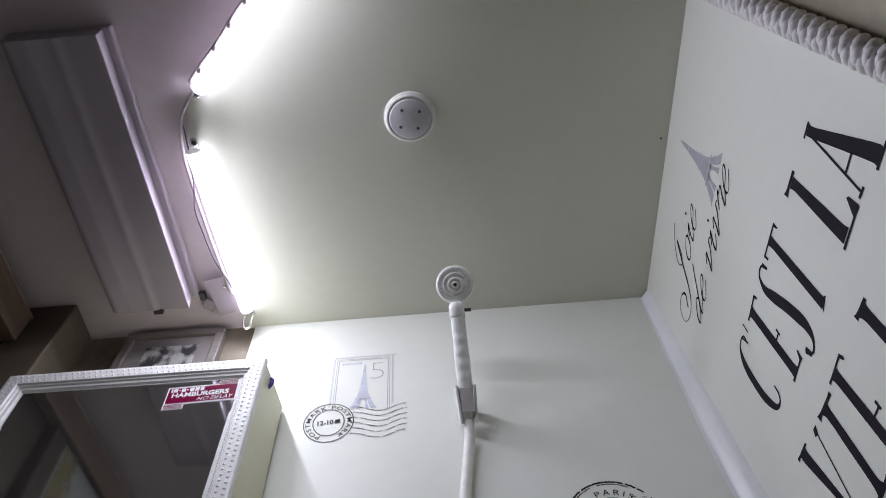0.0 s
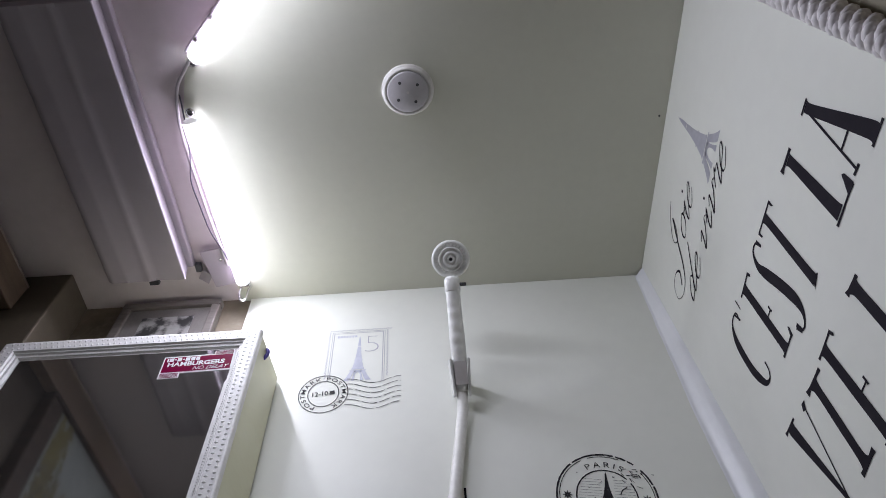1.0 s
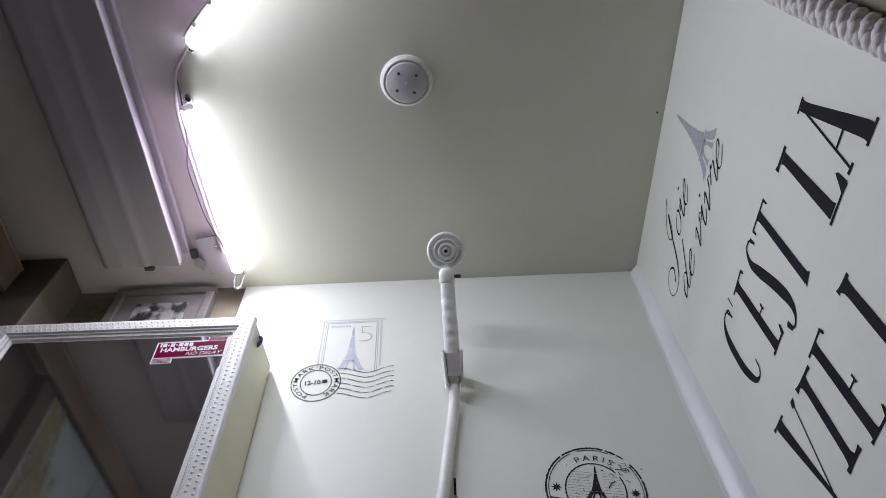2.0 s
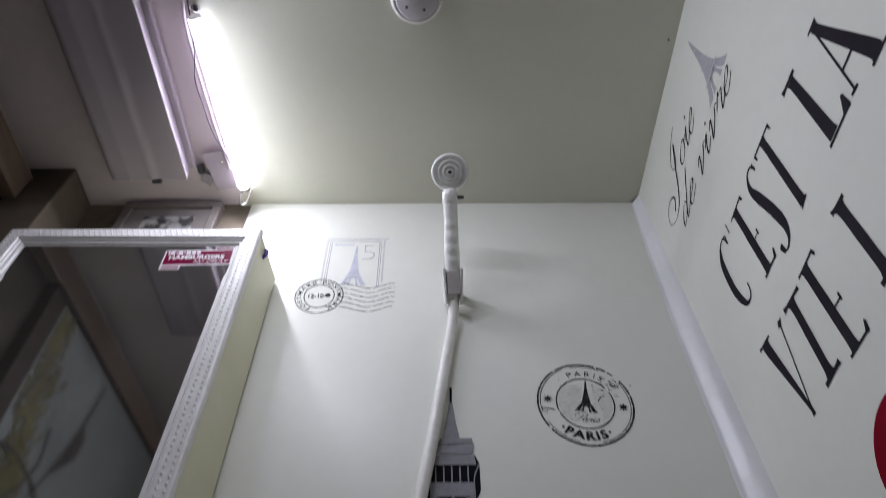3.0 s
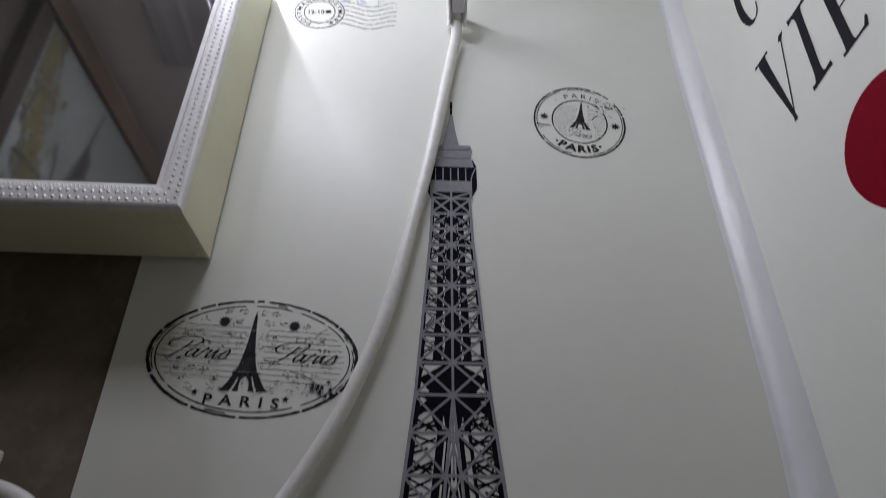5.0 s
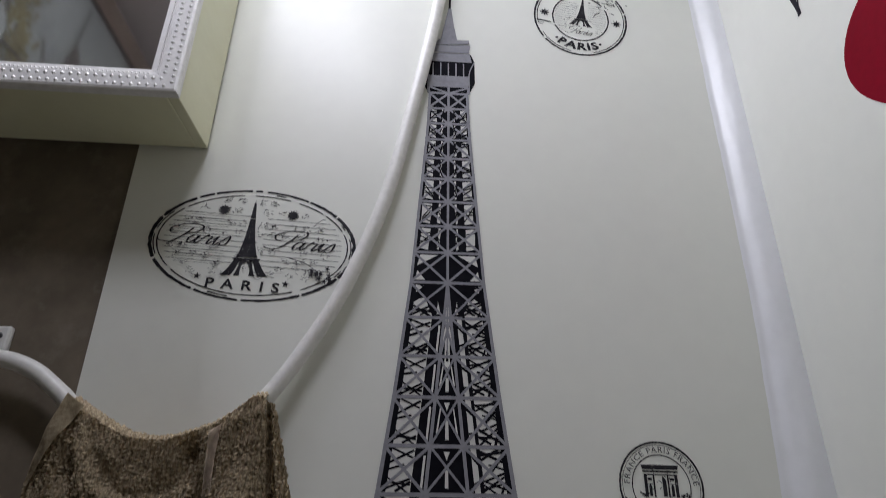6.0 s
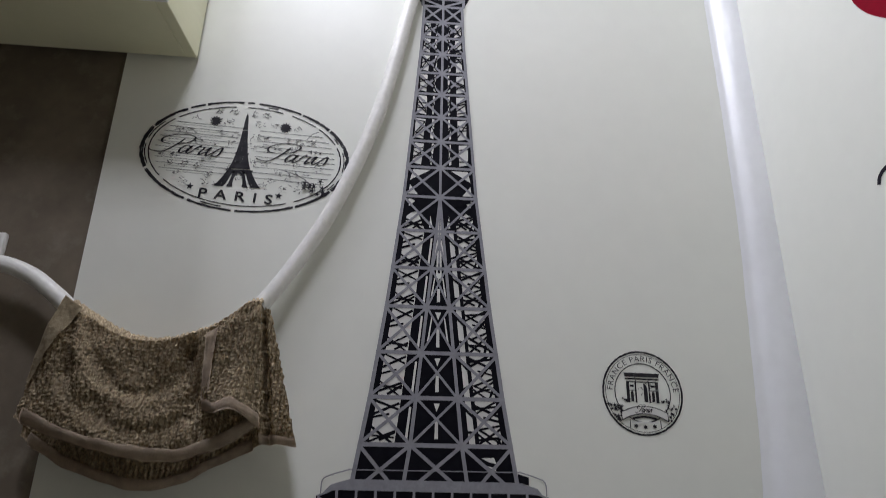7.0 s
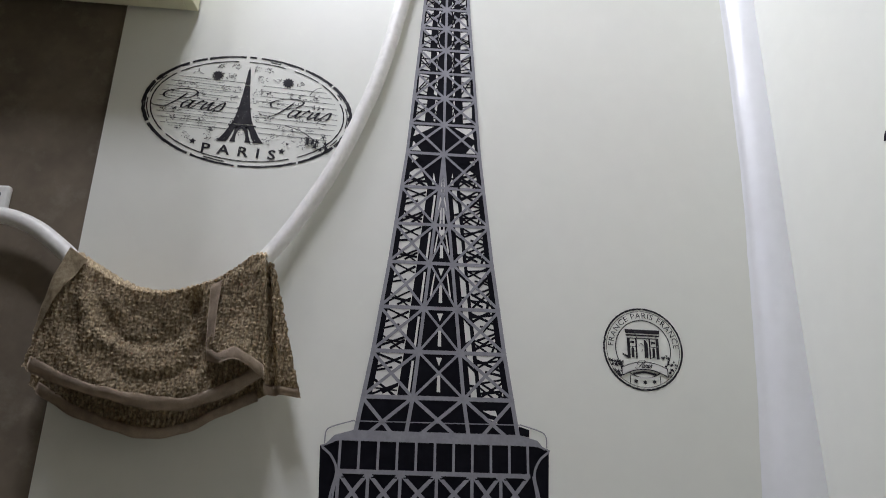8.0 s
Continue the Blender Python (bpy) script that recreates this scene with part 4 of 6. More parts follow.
line = [(0.0580, 0.726, 1.7105), (0.0564, 0.737, 1.678), (0.0509, 0.741, 1.6440), (0.0425, 0.741, 1.590), (0.0345, 0.7405, 1.540), (0.0250, 0.741, 1.480), (0.0145, 0.741, 1.420), (0.0020, 0.741, 1.355), (-0.0085, 0.741, 1.300),
        (-0.0245, 0.741, 1.228), (-0.0425, 0.741, 1.169), (-0.0710, 0.740, 1.096), (-0.1010, 0.738, 1.039), (-0.1240, 0.734, 1.001), (-0.1460, 0.727, 0.970), (-0.1660, 0.722, 0.955), (-0.2080, 0.720, 0.941), (-0.2340, 0.720, 0.9425),
        (-0.2600, 0.721, 0.952), (-0.2880, 0.725, 0.969), (-0.3060, 0.728, 0.985), (-0.3180, 0.729, 0.995), (-0.3470, 0.730, 1.015), (-0.3800, 0.730, 1.025), (-0.4150, 0.731, 1.018), (-0.4450, 0.731, 0.985), (-0.4570, 0.731, 0.90), (-0.4600, 0.731, 0.75), (-0.4600, 0.731, 0.5)]
part("tubing", sweep(spline(line, 10), 0.0081, 16), M_HOSE, hose, smooth=True)
part("coupling", lathe([(0.0082, 0), (0.0105, 0.003), (0.0105, 0.020), (0.0085, 0.023)], Matrix.Translation((-0.460, 0.731, 0.5)), 16), M_PLASTIC, hose, smooth=True)

br = thing("hose_bracket", "small white plastic hose bracket on papered wall", "bracket", (-0.412, 0.754, 1.05))
part("plate", boxed(-0.436, -0.3865, 0.745, 0.754, 1.036, 1.063, 0.003), M_PLASTIC, br)
part("screw", lathe([(0, 0.002), (0.003, 0.0015), (0.0035, 0)], Matrix.Translation((-0.396, 0.745, 1.052)) @ pose(0, 0, 0, 90), 12), M_DARK, br)
part("hook", sweep(spline([(-0.412, 0.747, 1.050), (-0.412, 0.738, 1.036), (-0.410, 0.728, 1.009), (-0.409, 0.716, 1.016)], 6), 0.004, 8), M_PLASTIC, br, smooth=True)

# ---------------------------------------------------------------- washcloth over the hose
cloth = thing("washcloth", "tan ribbed terry washcloth draped over the hose", "washcloth", (-0.2, 0.71, 0.95))


def curve_at(points, t):
    """Piecewise smooth height and place along a list of (t, x, z)."""
    ts = [q[0] for q in points]
    i = max(0, min(len(ts) - 2, next((k for k in range(len(ts) - 1) if t <= ts[k + 1]), len(ts) - 2)))
    n = len(points)
    a, b, c, d = points[max(i - 1, 0)], points[i], points[i + 1], points[min(i + 2, n - 1)]
    h = c[0] - b[0]
    s = (t - b[0]) / h
    out = []
    for k in (1, 2):
        m0 = (c[k] - a[k]) / max(c[0] - a[0], 1e-6) * h
        m1 = (d[k] - b[k]) / max(d[0] - b[0], 1e-6) * h
        out.append((2 * s ** 3 - 3 * s * s + 1) * b[k] + (s ** 3 - 2 * s * s + s) * m0 + (3 * s * s - 2 * s ** 3) * c[k] + (s ** 3 - s * s) * m1)
    return out[0], out[1]


def crumple(x, z):
    return 0.0055 * noise.noise(Vector((x * 24 + z * 9, 2.7, z * 20 - x * 6))) + 0.0022 * noise.noise(Vector((x * 58, 8, z * 46)))


def loops(x, z):
    """Height of the terry loops, which stand in wavering upright ribs."""
    fx = x / 0.0040 + 0.45 * noise.noise(Vector((x * 30, 0, z * 34)))
    col = math.floor(fx)
    fz = z / 0.0031 + 0.55 * noise.noise(Vector((col * 7.3, 1.5, z * 70))) + 3.7 * noise.cell(Vector((col + 0.5, 0.5, 8.5)))
    tall = 0.84 + 0.24 * noise.cell(Vector((col + 0.5, math.floor(fz) + 0.5, 3.5)))
    return 0.0050 * max(0.0, math.sin(math.pi * (fx - col))) ** 0.65 * (0.62 + 0.38 * abs(math.sin(math.pi * fz)) ** 0.8) * tall


def sheet(top, bottom, depth, nu=120, nv=84, thick=0.004):
    """A hanging sheet of cloth between two lines, with folds given by depth(u, v) and a looped pile."""
    bm = bmesh.new()
    grid = []
    for j in range(nv + 1):
        v = j / nv
        row = []
        for i in range(nu + 1):
            u = i / nu
            xt, zt = curve_at(top, u)
            xb, zb = curve_at(bottom, u)
            y = depth(u, v)
            x = xt + (xb - xt) * v
            z = zt + (zb - zt) * v
            q = Vector((x * 900, y * 60, z * 700))
            y += 0.0008 * noise.noise(q) + 0.0012 - loops(x, z) * min(1.0, max(0.0, (0.955 - v) * 22)) + crumple(x, z) * min(1.0, max(v, 0.0) * 4)
            edge = 0.0012 * noise.noise(Vector((x * 240, 7, z * 240)))
            row.append(bm.verts.new((x + edge, y, z + edge)))
        grid.append(row)
    for a, b in zip(grid, grid[1:]):
        for i in range(nu):
            bm.faces.new((a[i], b[i], b[i + 1], a[i + 1]))
    bmesh.ops.solidify(bm, geom=bm.faces[:], thickness=thick)
    bmesh.ops.recalc_face_normals(bm, faces=bm.faces)
    return bm


def hem(top, bottom, depth, u0, u1, v0, v1, name="hem", proud=0.0032, nu=60, nv=6, taper=0.0):
    """A smooth woven border: a strip of the same sheet, a little proud of the pile."""
    bm = bmesh.new()
    grid = []
    for j in range(nv + 1):
        row = []
        for i in range(nu + 1):
            u, s = u0 + (u1 - u0) * i / nu, j / nv
            v = v0 + (v1 - v0) * s
            if taper:
                u = u0 + (u1 - u0) * i / nu * (1 - taper * s)
            else:
                v += 0.035 * (1 - s) * noise.noise(Vector((u * 5, 3, v0 * 9)))
            xt, zt = curve_at(top, u)
            xb, zb = curve_at(bottom, u)
            x, z = xt + (xb - xt) * v, zt + (zb - zt) * v
            y = depth(u, v) - proud * (0.75 + math.sin(math.pi * s) * 0.25)
            y += 0.0050 * s * s * (0 if taper else 1) + crumple(x, z) * min(1.0, max(v, 0.0) * 4) + 0.0012 * noise.noise(Vector((x * 60, 9, z * 60)))
            row.append(bm.verts.new((x, y, z + 0.0026 * noise.noise(Vector((x * 48, 2, 0))))))
        grid.append(row)
    for p_, q_ in zip(grid, grid[1:]):
        for i in range(nu):
            bm.faces.new((p_[i], q_[i], q_[i + 1], p_[i + 1]))
    bmesh.ops.solidify(bm, geom=bm.faces[:], thickness=0.0016)
    bmesh.ops.recalc_face_normals(bm, faces=bm.faces)
    return part(name, bm, M_REVERSE if taper else M_HEM, cloth, "turned-back edge" if taper else "smooth woven hem", smooth=True)


TOP = [(0.0, -0.296, 0.985), (0.08, -0.286, 0.979), (0.16, -0.276, 0.973), (0.28, -0.257, 0.962), (0.42, -0.233, 0.953), (0.55, -0.208, 0.952), (0.68, -0.184, 0.959), (0.80, -0.163, 0.968), (0.90, -0.145, 0.982), (0.96, -0.134, 0.991), (1.0, -0.125, 0.992)]
FRONT = [(0.0, -0.3165, 0.880), (0.12, -0.300, 0.872), (0.4, -0.232, 0.852), (0.62, -0.185, 0.847), (0.82, -0.140, 0.860), (1.0, -0.113, 0.880)]
BACK = [(0.0, -0.324, 0.868), (0.12, -0.300, 0.852), (0.28, -0.271, 0.840), (0.50, -0.222, 0.826), (0.66, -0.190, 0.829), (0.84, -0.150, 0.848), (1.0, -0.110, 0.866)]


def front_depth(u, v):
    """Slack folds that hang between the two high ends, and a deep crease beside the overlap."""
    wob = 0.16 * noise.noise(Vector((u * 6, v * 5, 4.2)))
    r = math.hypot((u - 0.47) / 0.32, v / 0.62) + wob
    bow = -0.0052 * math.exp(-((r - 1.0) / 0.14) ** 2) + 0.0030 * math.exp(-((r - 0.72) / 0.12) ** 2) - 0.0024 * math.exp(-((r - 1.45) / 0.14) ** 2)
    crease = 0.0120 * math.exp(-((u - 0.66 - 0.04 * math.sin(v * 3.0)) / 0.040) ** 2) * math.sin(math.pi * min(1.0, 0.10 + v * 1.15))
    ridge = -0.0050 * math.exp(-((u - 0.19 - 0.12 * v) / 0.06) ** 2) * math.sin(math.pi * min(1.0, v * 1.1))
    drop = 0.0060 * math.exp(-((u - 0.12 - 0.10 * v) / 0.035) ** 2) * math.sin(math.pi * min(1.0, v * 1.3))
    belly = -0.010 * math.sin(math.pi * u) * max(v, 0.0) ** 1.4
    return 0.7062 + (bow + crease + ridge + drop) * min(1.0, max(v, 0.0) * 6) + belly - 0.004 * v


def back_depth(u, v):
    return 0.737 - 0.006 * v + 0.005 * math.sin(u * 8.0 + 1.0) * v


def side_depth(u, v):
    return 0.697 + 0.014 * (1 - min(1.0, v * 6)) ** 2 - 0.024 * math.sin(math.pi * u) * v ** 3 + 0.003 * math.sin(u * 11 + v * 5)


def tail_depth(u, v):
    return 0.716 + 0.006 * u - 0.004 * v + 0.016 * math.exp(-((u - 0.22) / 0.13) ** 2)


part("front_flap", sheet([(t, x, z - 0.0025) for t, x, z in TOP], FRONT, front_depth, 420, 190), M_TERRY, cloth, smooth=True)
part("back_flap", sheet([(t, x, z - 0.016) for t, x, z in TOP], BACK, back_depth, 300, 170), M_TERRY, cloth, smooth=True)
over = bmesh.new()
rows = []
for i in range(401):
    u = i / 400
    x, z = curve_at(TOP, u)
    row = []
    for k in range(25):
        a = math.pi * k / 24
        y = 0.7245 - 0.0130 * math.cos(a)
        h = loops(x, z + 0.0016 * k)
        row.append(over.verts.new((x, y - h * math.cos(a), z - 0.0115 + 0.0125 * math.sin(a) + h * math.sin(a))))
    rows.append(row)
for a, b in zip(rows, rows[1:]):
    for k in range(24):
        over.faces.new((a[k], a[k + 1], b[k + 1], b[k]))
part("fold_over", over, M_TERRY, cloth, smooth=True)
SIDE_T = [(0.0, -0.165, 0.962), (0.5, -0.144, 0.979), (1.0, -0.122, 0.991)]
SIDE_B = [(0.0, -0.162, 0.889), (0.3, -0.149, 0.886), (0.6, -0.131, 0.888), (1.0, -0.112, 0.876)]
part("overlap_fold", sheet(SIDE_T, SIDE_B, side_depth, 110, 170), M_TERRY, cloth, smooth=True)
TAIL_T = [(0.0, -0.125, 0.988), (1.0, -0.117, 0.984)]
TAIL_B = [(0.0, -0.114, 0.866), (1.0, -0.083, 0.863)]
part("tail_fold", sheet(TAIL_T, TAIL_B, tail_depth, 76, 190), M_TERRY, cloth, smooth=True)
hem(TOP, FRONT, front_depth, 0.05, 0.98, 0.905, 1.010, proud=0.0042)
hem(TOP, BACK, back_depth, 0.04, 0.95, 0.935, 1.015, proud=0.0042)
hem(SIDE_T, SIDE_B, side_depth, 0.0, 1.0, 0.91, 1.02, proud=0.0042)
hem(TAIL_T, TAIL_B, tail_depth, 0.0, 1.0, 0.95, 1.02, proud=0.0042)
hem(TOP, FRONT, front_depth, -0.004, 0.135, -0.02, 0.72, "side_hem", 0.0060, 16, 60, 0.85)
hem(SIDE_T, SIDE_B, side_depth, -0.05, 0.17, 0.05, 0.90, "side_hem", 0.0066, 8, 40)


# ---------------------------------------------------------------- large tower print
TC = 0.0445
LEAN = -0.3
tw = thing("tower_decal", "tall black and grey lattice tower wall decal", "wall decal", (TC, PANEL_Y, 1.1))
LEVELS = [0.831, 0.866, 0.910, 0.954, 1.001, 1.043, 1.085, 1.125, 1.161, 1.194, 1.226, 1.257, 1.286, 1.313, 1.337, 1.360, 1.384]


def half(z):
    """Half the tower's width at a height."""
    zs = [0.70, 0.835, 0.910, 1.001, 1.128, 1.327, 1.384]
    ws = [0.100, 0.0780, 0.0660, 0.0540, 0.0402, 0.0264, 0.0245]
    return float(np.interp(z, zs, ws))


def inner(z):
    """Half the gap between the inner rails below the crossing."""
    return float(np.interp(z, [0.835, 0.954, 1.085, 1.125], [0.0275, 0.0160, 0.0035, 0.0]))


dark, pale, fine, gird = Print(off=0.0005), Print(off=0.0009), Print(off=0.0012), Print(off=0.0016)
for p in (dark, pale, fine, gird):
    p.set_at(0.0392, 0, LEAN)
random.seed(21)
for a, b in zip(LEVELS, LEVELS[1:]):
    ha, hb, ia, ib = half(a), half(b), inner(a), inner(b)
    dark.poly([(-ha, a), (ha, a), (hb, b), (-hb, b)])
    g = float(np.interp(a, [0.84, 1.0, 1.125, 1.38], [0.0037, 0.0031, 0.0028, 0.0030]))
    gird.seg((-hb, b), (hb, b), g * 1.1)
    for s in (-1, 1):
        gird.seg((s * (ha - g * 0.4), a), (s * (hb - g * 0.4), b), g * 1.1)
        if a < 0.85:
            # the crossings of the lowest bay lie low, their feet hidden by the platform
            lo = b - 0.046
            w0, w1 = half(lo), inner(lo) + 0.004
            f = (b - a) / 0.046
            gird.seg((s * (ib + (w1 - ib) * f), a), (s * ib, b), g)
            for p0, p1 in ((ib, w0), (hb, w1)):
                gird.seg((s * p0, b), (s * (p0 + (p1 - p0) * f), a), g * 0.9)
        elif a < 1.12:
            gird.seg((s * ia, a), (s * ib, b), g)
            gird.seg((s * ia, a), (s * hb, b), g * 0.85)
            gird.seg((s * ha, a), (s * ib, b), g * 0.85)
            # light seen through each side bay, crossed by the far side's struts
            def at(t, f):
                return (s * (ia + (ha - ia) * t + ((ib + (hb - ib) * t) - (ia + (ha - ia) * t)) * f), a + (b - a) * f)

            if b > 1.12:
                pale.poly([at(0.30, 0.03), at(0.82, 0.03), at(0.82, 0.42), at(0.58, 0.62)])
                pale.poly([at(0.62, 0.90), at(0.80, 0.70), at(0.84, 0.93)])
                pale.poly([at(0.10, 0.10), at(0.20, 0.10), at(0.20, 0.45)])
            elif a > 0.85:
                t0 = 0.31 if s < 0 else 0.15
                pale.poly([at(t0, 0.04), at(0.81, 0.04), at(0.81, 0.97), at(t0, 0.97)])
                if s < 0:
                    pale.poly([at(0.07, 0.10), at(0.12, 0.10), at(0.12, 0.80), at(0.07, 0.80)])
            if a > 0.85:
                struts = [(0.82, 0.95, 0.33, 0.72), (0.82, 0.64, 0.33, 0.90), (0.82, 0.54, 0.50, 0.64), (0.82, 0.08, 0.33, 0.34), (0.82, 0.36, 0.33, 0.05), (0.82, 0.22, 0.33, 0.17), (0.62, 0.04, 0.33, 0.24)]
                if s > 0:
                    struts += [(0.30, 0.0, 0.30, 1.0), (0.33, 0.0, 0.33, 1.0), (0.33, 0.6, 0.12, 0.8), (0.33, 0.3, 0.12, 0.25), (0.82, 0.86, 0.35, 0.80), (0.82, 0.45, 0.40, 0.30), (0.7, 0.0, 0.82, 0.3), (0.55, 0.5, 0.82, 0.75)]
                for t0, f0, t1, f1 in struts:
                    q = [random.uniform(-0.05, 0.05) for _ in range(3)]
                    fine.seg(at(t0, min(1.0, max(0.0, f0 + q[0]))), at(t1, min(1.0, max(0.0, f1 + q[1]))), 0.0022 * (1.0 + 5 * q[2]))
        else:
            gird.seg((0, a), (s * hb, b), g * 0.95)
            gird.seg((s * ha, a), (0, b), g * 0.95)
            if 1.12 < a < 1.13:
                pale.poly([(s * ha * 0.60, a + 0.003), (s * ha * 0.86, a + 0.003), (s * ha * 0.82, a + (b - a) * 0.40)])
                pale.poly([(s * hb * 0.30, b - 0.003), (s * hb * 0.80, b - 0.003), (s * hb * 0.88, a + (b - a) * 0.55)])
            if a > 1.13 and b < 1.37:
                for t0, t1 in ((0.23, 0.34), (0.54, 0.86)):
                    h0, h1 = a + (b - a) * 0.10, a + (b - a) * 0.93
                    w = ha + (hb - ha) * 0.5
                    j = [random.uniform(-0.03, 0.03) for _ in range(4)]
                    pale.poly([(s * w * (t0 + 0.03 + j[0]), h0), (s * w * (t1 + j[1]), h0 + 0.002), (s * w * (t1 - 0.04 + j[2]), h1), (s * w * (t0 + j[3]), h1 - 0.001)])
                    for k in range(4):
                        fine.seg((s * w * t0, random.uniform(h0, h1)), (s * w * t1, random.uniform(h0, h1)), 0.0014)
    if a >= 1.12:
        gird.seg((0, a), (0, b), g)
    elif 0.86 < a < 1.05:
        gird.seg((-ia, a), (ib, b), g * 0.7)
        gird.seg((ia, a), (-ib, b), g * 0.7)
        if a > 0.95:
            for k in (-1, 1):
                w0, w1 = ia * 0.62 * k, ib * 0.55 * k
                pale.poly([(w0 - 0.0009, a + 0.012), (w0 + 0.0009, a + 0.012), (w1 + 0.0006, b - 0.010), (w1 - 0.0006, b - 0.010)])
        pale.poly([(-0.0017, a + 0.006), (0.0018, a + 0.006), (0.0014, b - 0.022), (-0.0014, b - 0.022)])
        pale.poly([(-0.0030, b - 0.005), (0, b - 0.013), (0.0030, b - 0.005)])
    elif a < 0.86:
        lo = b - 0.046
        w1, f = inner(lo) + 0.004, (b - a) / 0.046
        for s in (-1, 1):
            gird.seg((s * ib, b), (s * (ib - (ib + w1) * f), a), g * 0.9)
        pale.poly([(0.0430, 0.8555), (0.0555, 0.8560), (0.0575, 0.8505), (0.0505, 0.8520)])
        pale.poly([(0.0450, 0.8490), (0.0560, 0.8470), (0.0575, 0.8435), (0.0500, 0.8475)])
gird.seg((0, 1.043), (0, 1.125), 0.0014)
for k in (-1, 1):
    pale.poly([(k * 0.0012, 1.03), (k * 0.0030, 1.03), (k * 0.0016, 1.10), (k * 0.0009, 1.10)])
# lower platform
dark.poly([(-0.1085, 0.8205), (-0.088, 0.8285), (0.088, 0.8285), (0.1065, 0.8195), (0.1035, 0.74), (-0.1045, 0.74)])
gird.poly([(-0.1040, 0.8215), (-0.0960, 0.8300), (-0.0790, 0.8350), (0.0785, 0.8340), (0.0960, 0.8290), (0.1030, 0.8205), (0.0960, 0.8235), (0.0865, 0.8240), (-0.0900, 0.8255), (-0.0960, 0.8245)])
for k in range(11):
    u = -0.0900 + 0.0176 * k
    gird.seg((u, 0.797), (u, 0.8255 - 0.00012 * k), 0.0024)
gird.seg((-0.0915, 0.7985), (0.0880, 0.7970), 0.0040)
gird.seg((-0.092, 0.7640), (0.092, 0.7640), 0.003)
cells = [-0.0900, -0.0630, -0.0335, 0.0, 0.0330, 0.0600, 0.0870]
for u0, u1 in zip(cells, cells[1:]):
    gird.seg((u0, 0.764), (u1, 0.7975), 0.0036)
    gird.seg((u1, 0.764), (u0, 0.7975), 0.0036)
    gird.seg((u0, 0.764), (u0, 0.7975), 0.0030)
    fine.seg((u0 + 0.003, 0.7935), (u1 - 0.003, 0.7935), 0.0012)
for s in (-1, 1):
    gird.line(spline([(s * 0.1065, 0.8195), (s * 0.097, 0.811), (s * 0.092, 0.798), (s * 0.096, 0.778), (s * 0.0985, 0.755)], 6), 0.0022)
    gird.line(spline([(s * 0.0905, 0.797), (s * 0.0935, 0.780), (s * 0.0945, 0.765), (s * 0.097, 0.75)], 6), 0.0018)
    gird.line(spline([(s * 0.1045, 0.8225), (s * 0.1035, 0.8340), (s * 0.0960, 0.8385), (s * 0.0790, 0.8435)], 4), 0.0011)
    gird.seg((s * 0.1075, 0.8200), (s * 0.0960, 0.8245), 0.0014)
gird.seg((-0.079, 0.8432), (0.079, 0.8432), 0.0009)
dark.poly([(0.078, 0.834), (0.088, 0.832), (0.088, 0.839), (0.078, 0.842)])
# top gallery and spire
dark.poly([(-0.0255, 1.384), (0.0255, 1.384), (0.0335, 1.402), (0.0335, 1.438), (0.029, 1.450), (-0.029, 1.450), (-0.0335, 1.438), (-0.0335, 1.402)])
gird.poly([(-0.0300, 1.436), (0.0300, 1.436), (0.0275, 1.4505), (-0.0275, 1.4505)])
gird.poly([(-0.0252, 1.394), (0.0252, 1.394), (0.0256, 1.4125), (-0.0256, 1.4125)])
for s in (-1, 1):
    gird.seg((0, 1.384), (s * 0.0252, 1.394), 0.0026)
    gird.seg((s * 0.0245, 1.384), (s * 0.0252, 1.394), 0.0030)
gird.seg((0, 1.384), (0, 1.394), 0.0028)
for k in range(5):
    u = -0.0200 + 0.0098 * k
    gird.seg((u, 1.4125), (u, 1.4335), 0.0018)
for s in (-1, 1):
    gird.line(spline([(s * 0.033, 1.437), (s * 0.0265, 1.418), (s * 0.0262, 1.396), (s * 0.0262, 1.384)], 6), 0.0016)
gird.poly([(-0.022, 1.4515), (0.026, 1.4515), (0.0285, 1.466), (-0.022, 1.463)])
gird.poly([(-0.018, 1.464), (0.026, 1.468), (0.0265, 1.474), (-0.014, 1.474)])
gird.poly([(-0.011, 1.474), (0.011, 1.474), (0.0065, 1.500), (0.0032, 1.530), (-0.0008, 1.530), (-0.006, 1.500)])
spire = Print(off=0.0018).set_at(0.0392, 0, LEAN)
spire.line([(0.001, 1.508), (0.001, 1.532), (0.0015, 1.556)], 0.0030)
spire.done("spire", M_NIGHT, tw)
seam = Print(off=0.0018).set_at(0.0392, 0, LEAN)
seam.line([(-0.020, 1.4645), (0.004, 1.4665), (0.027, 1.4700)], 0.0022)
seam.line([(-0.004, 1.4575), (0.012, 1.4585), (0.028, 1.4620)], 0.0017)
seam.done("gallery_seams", M_NIGHT, tw, "dark seams under the spire", "stuff")
dark.done("silhouette", M_NIGHT, tw, "blue-black silhouette", "stuff")
pale.done("pale_infill", M_PRINTWHITE, tw, "white gaps in the lattice", "stuff")
fine.done("fine_lattice", M_NIGHT, tw, "", "stuff")
gird.done("girder_lattice", M_GIRDER, tw, "grey girders", "stuff")


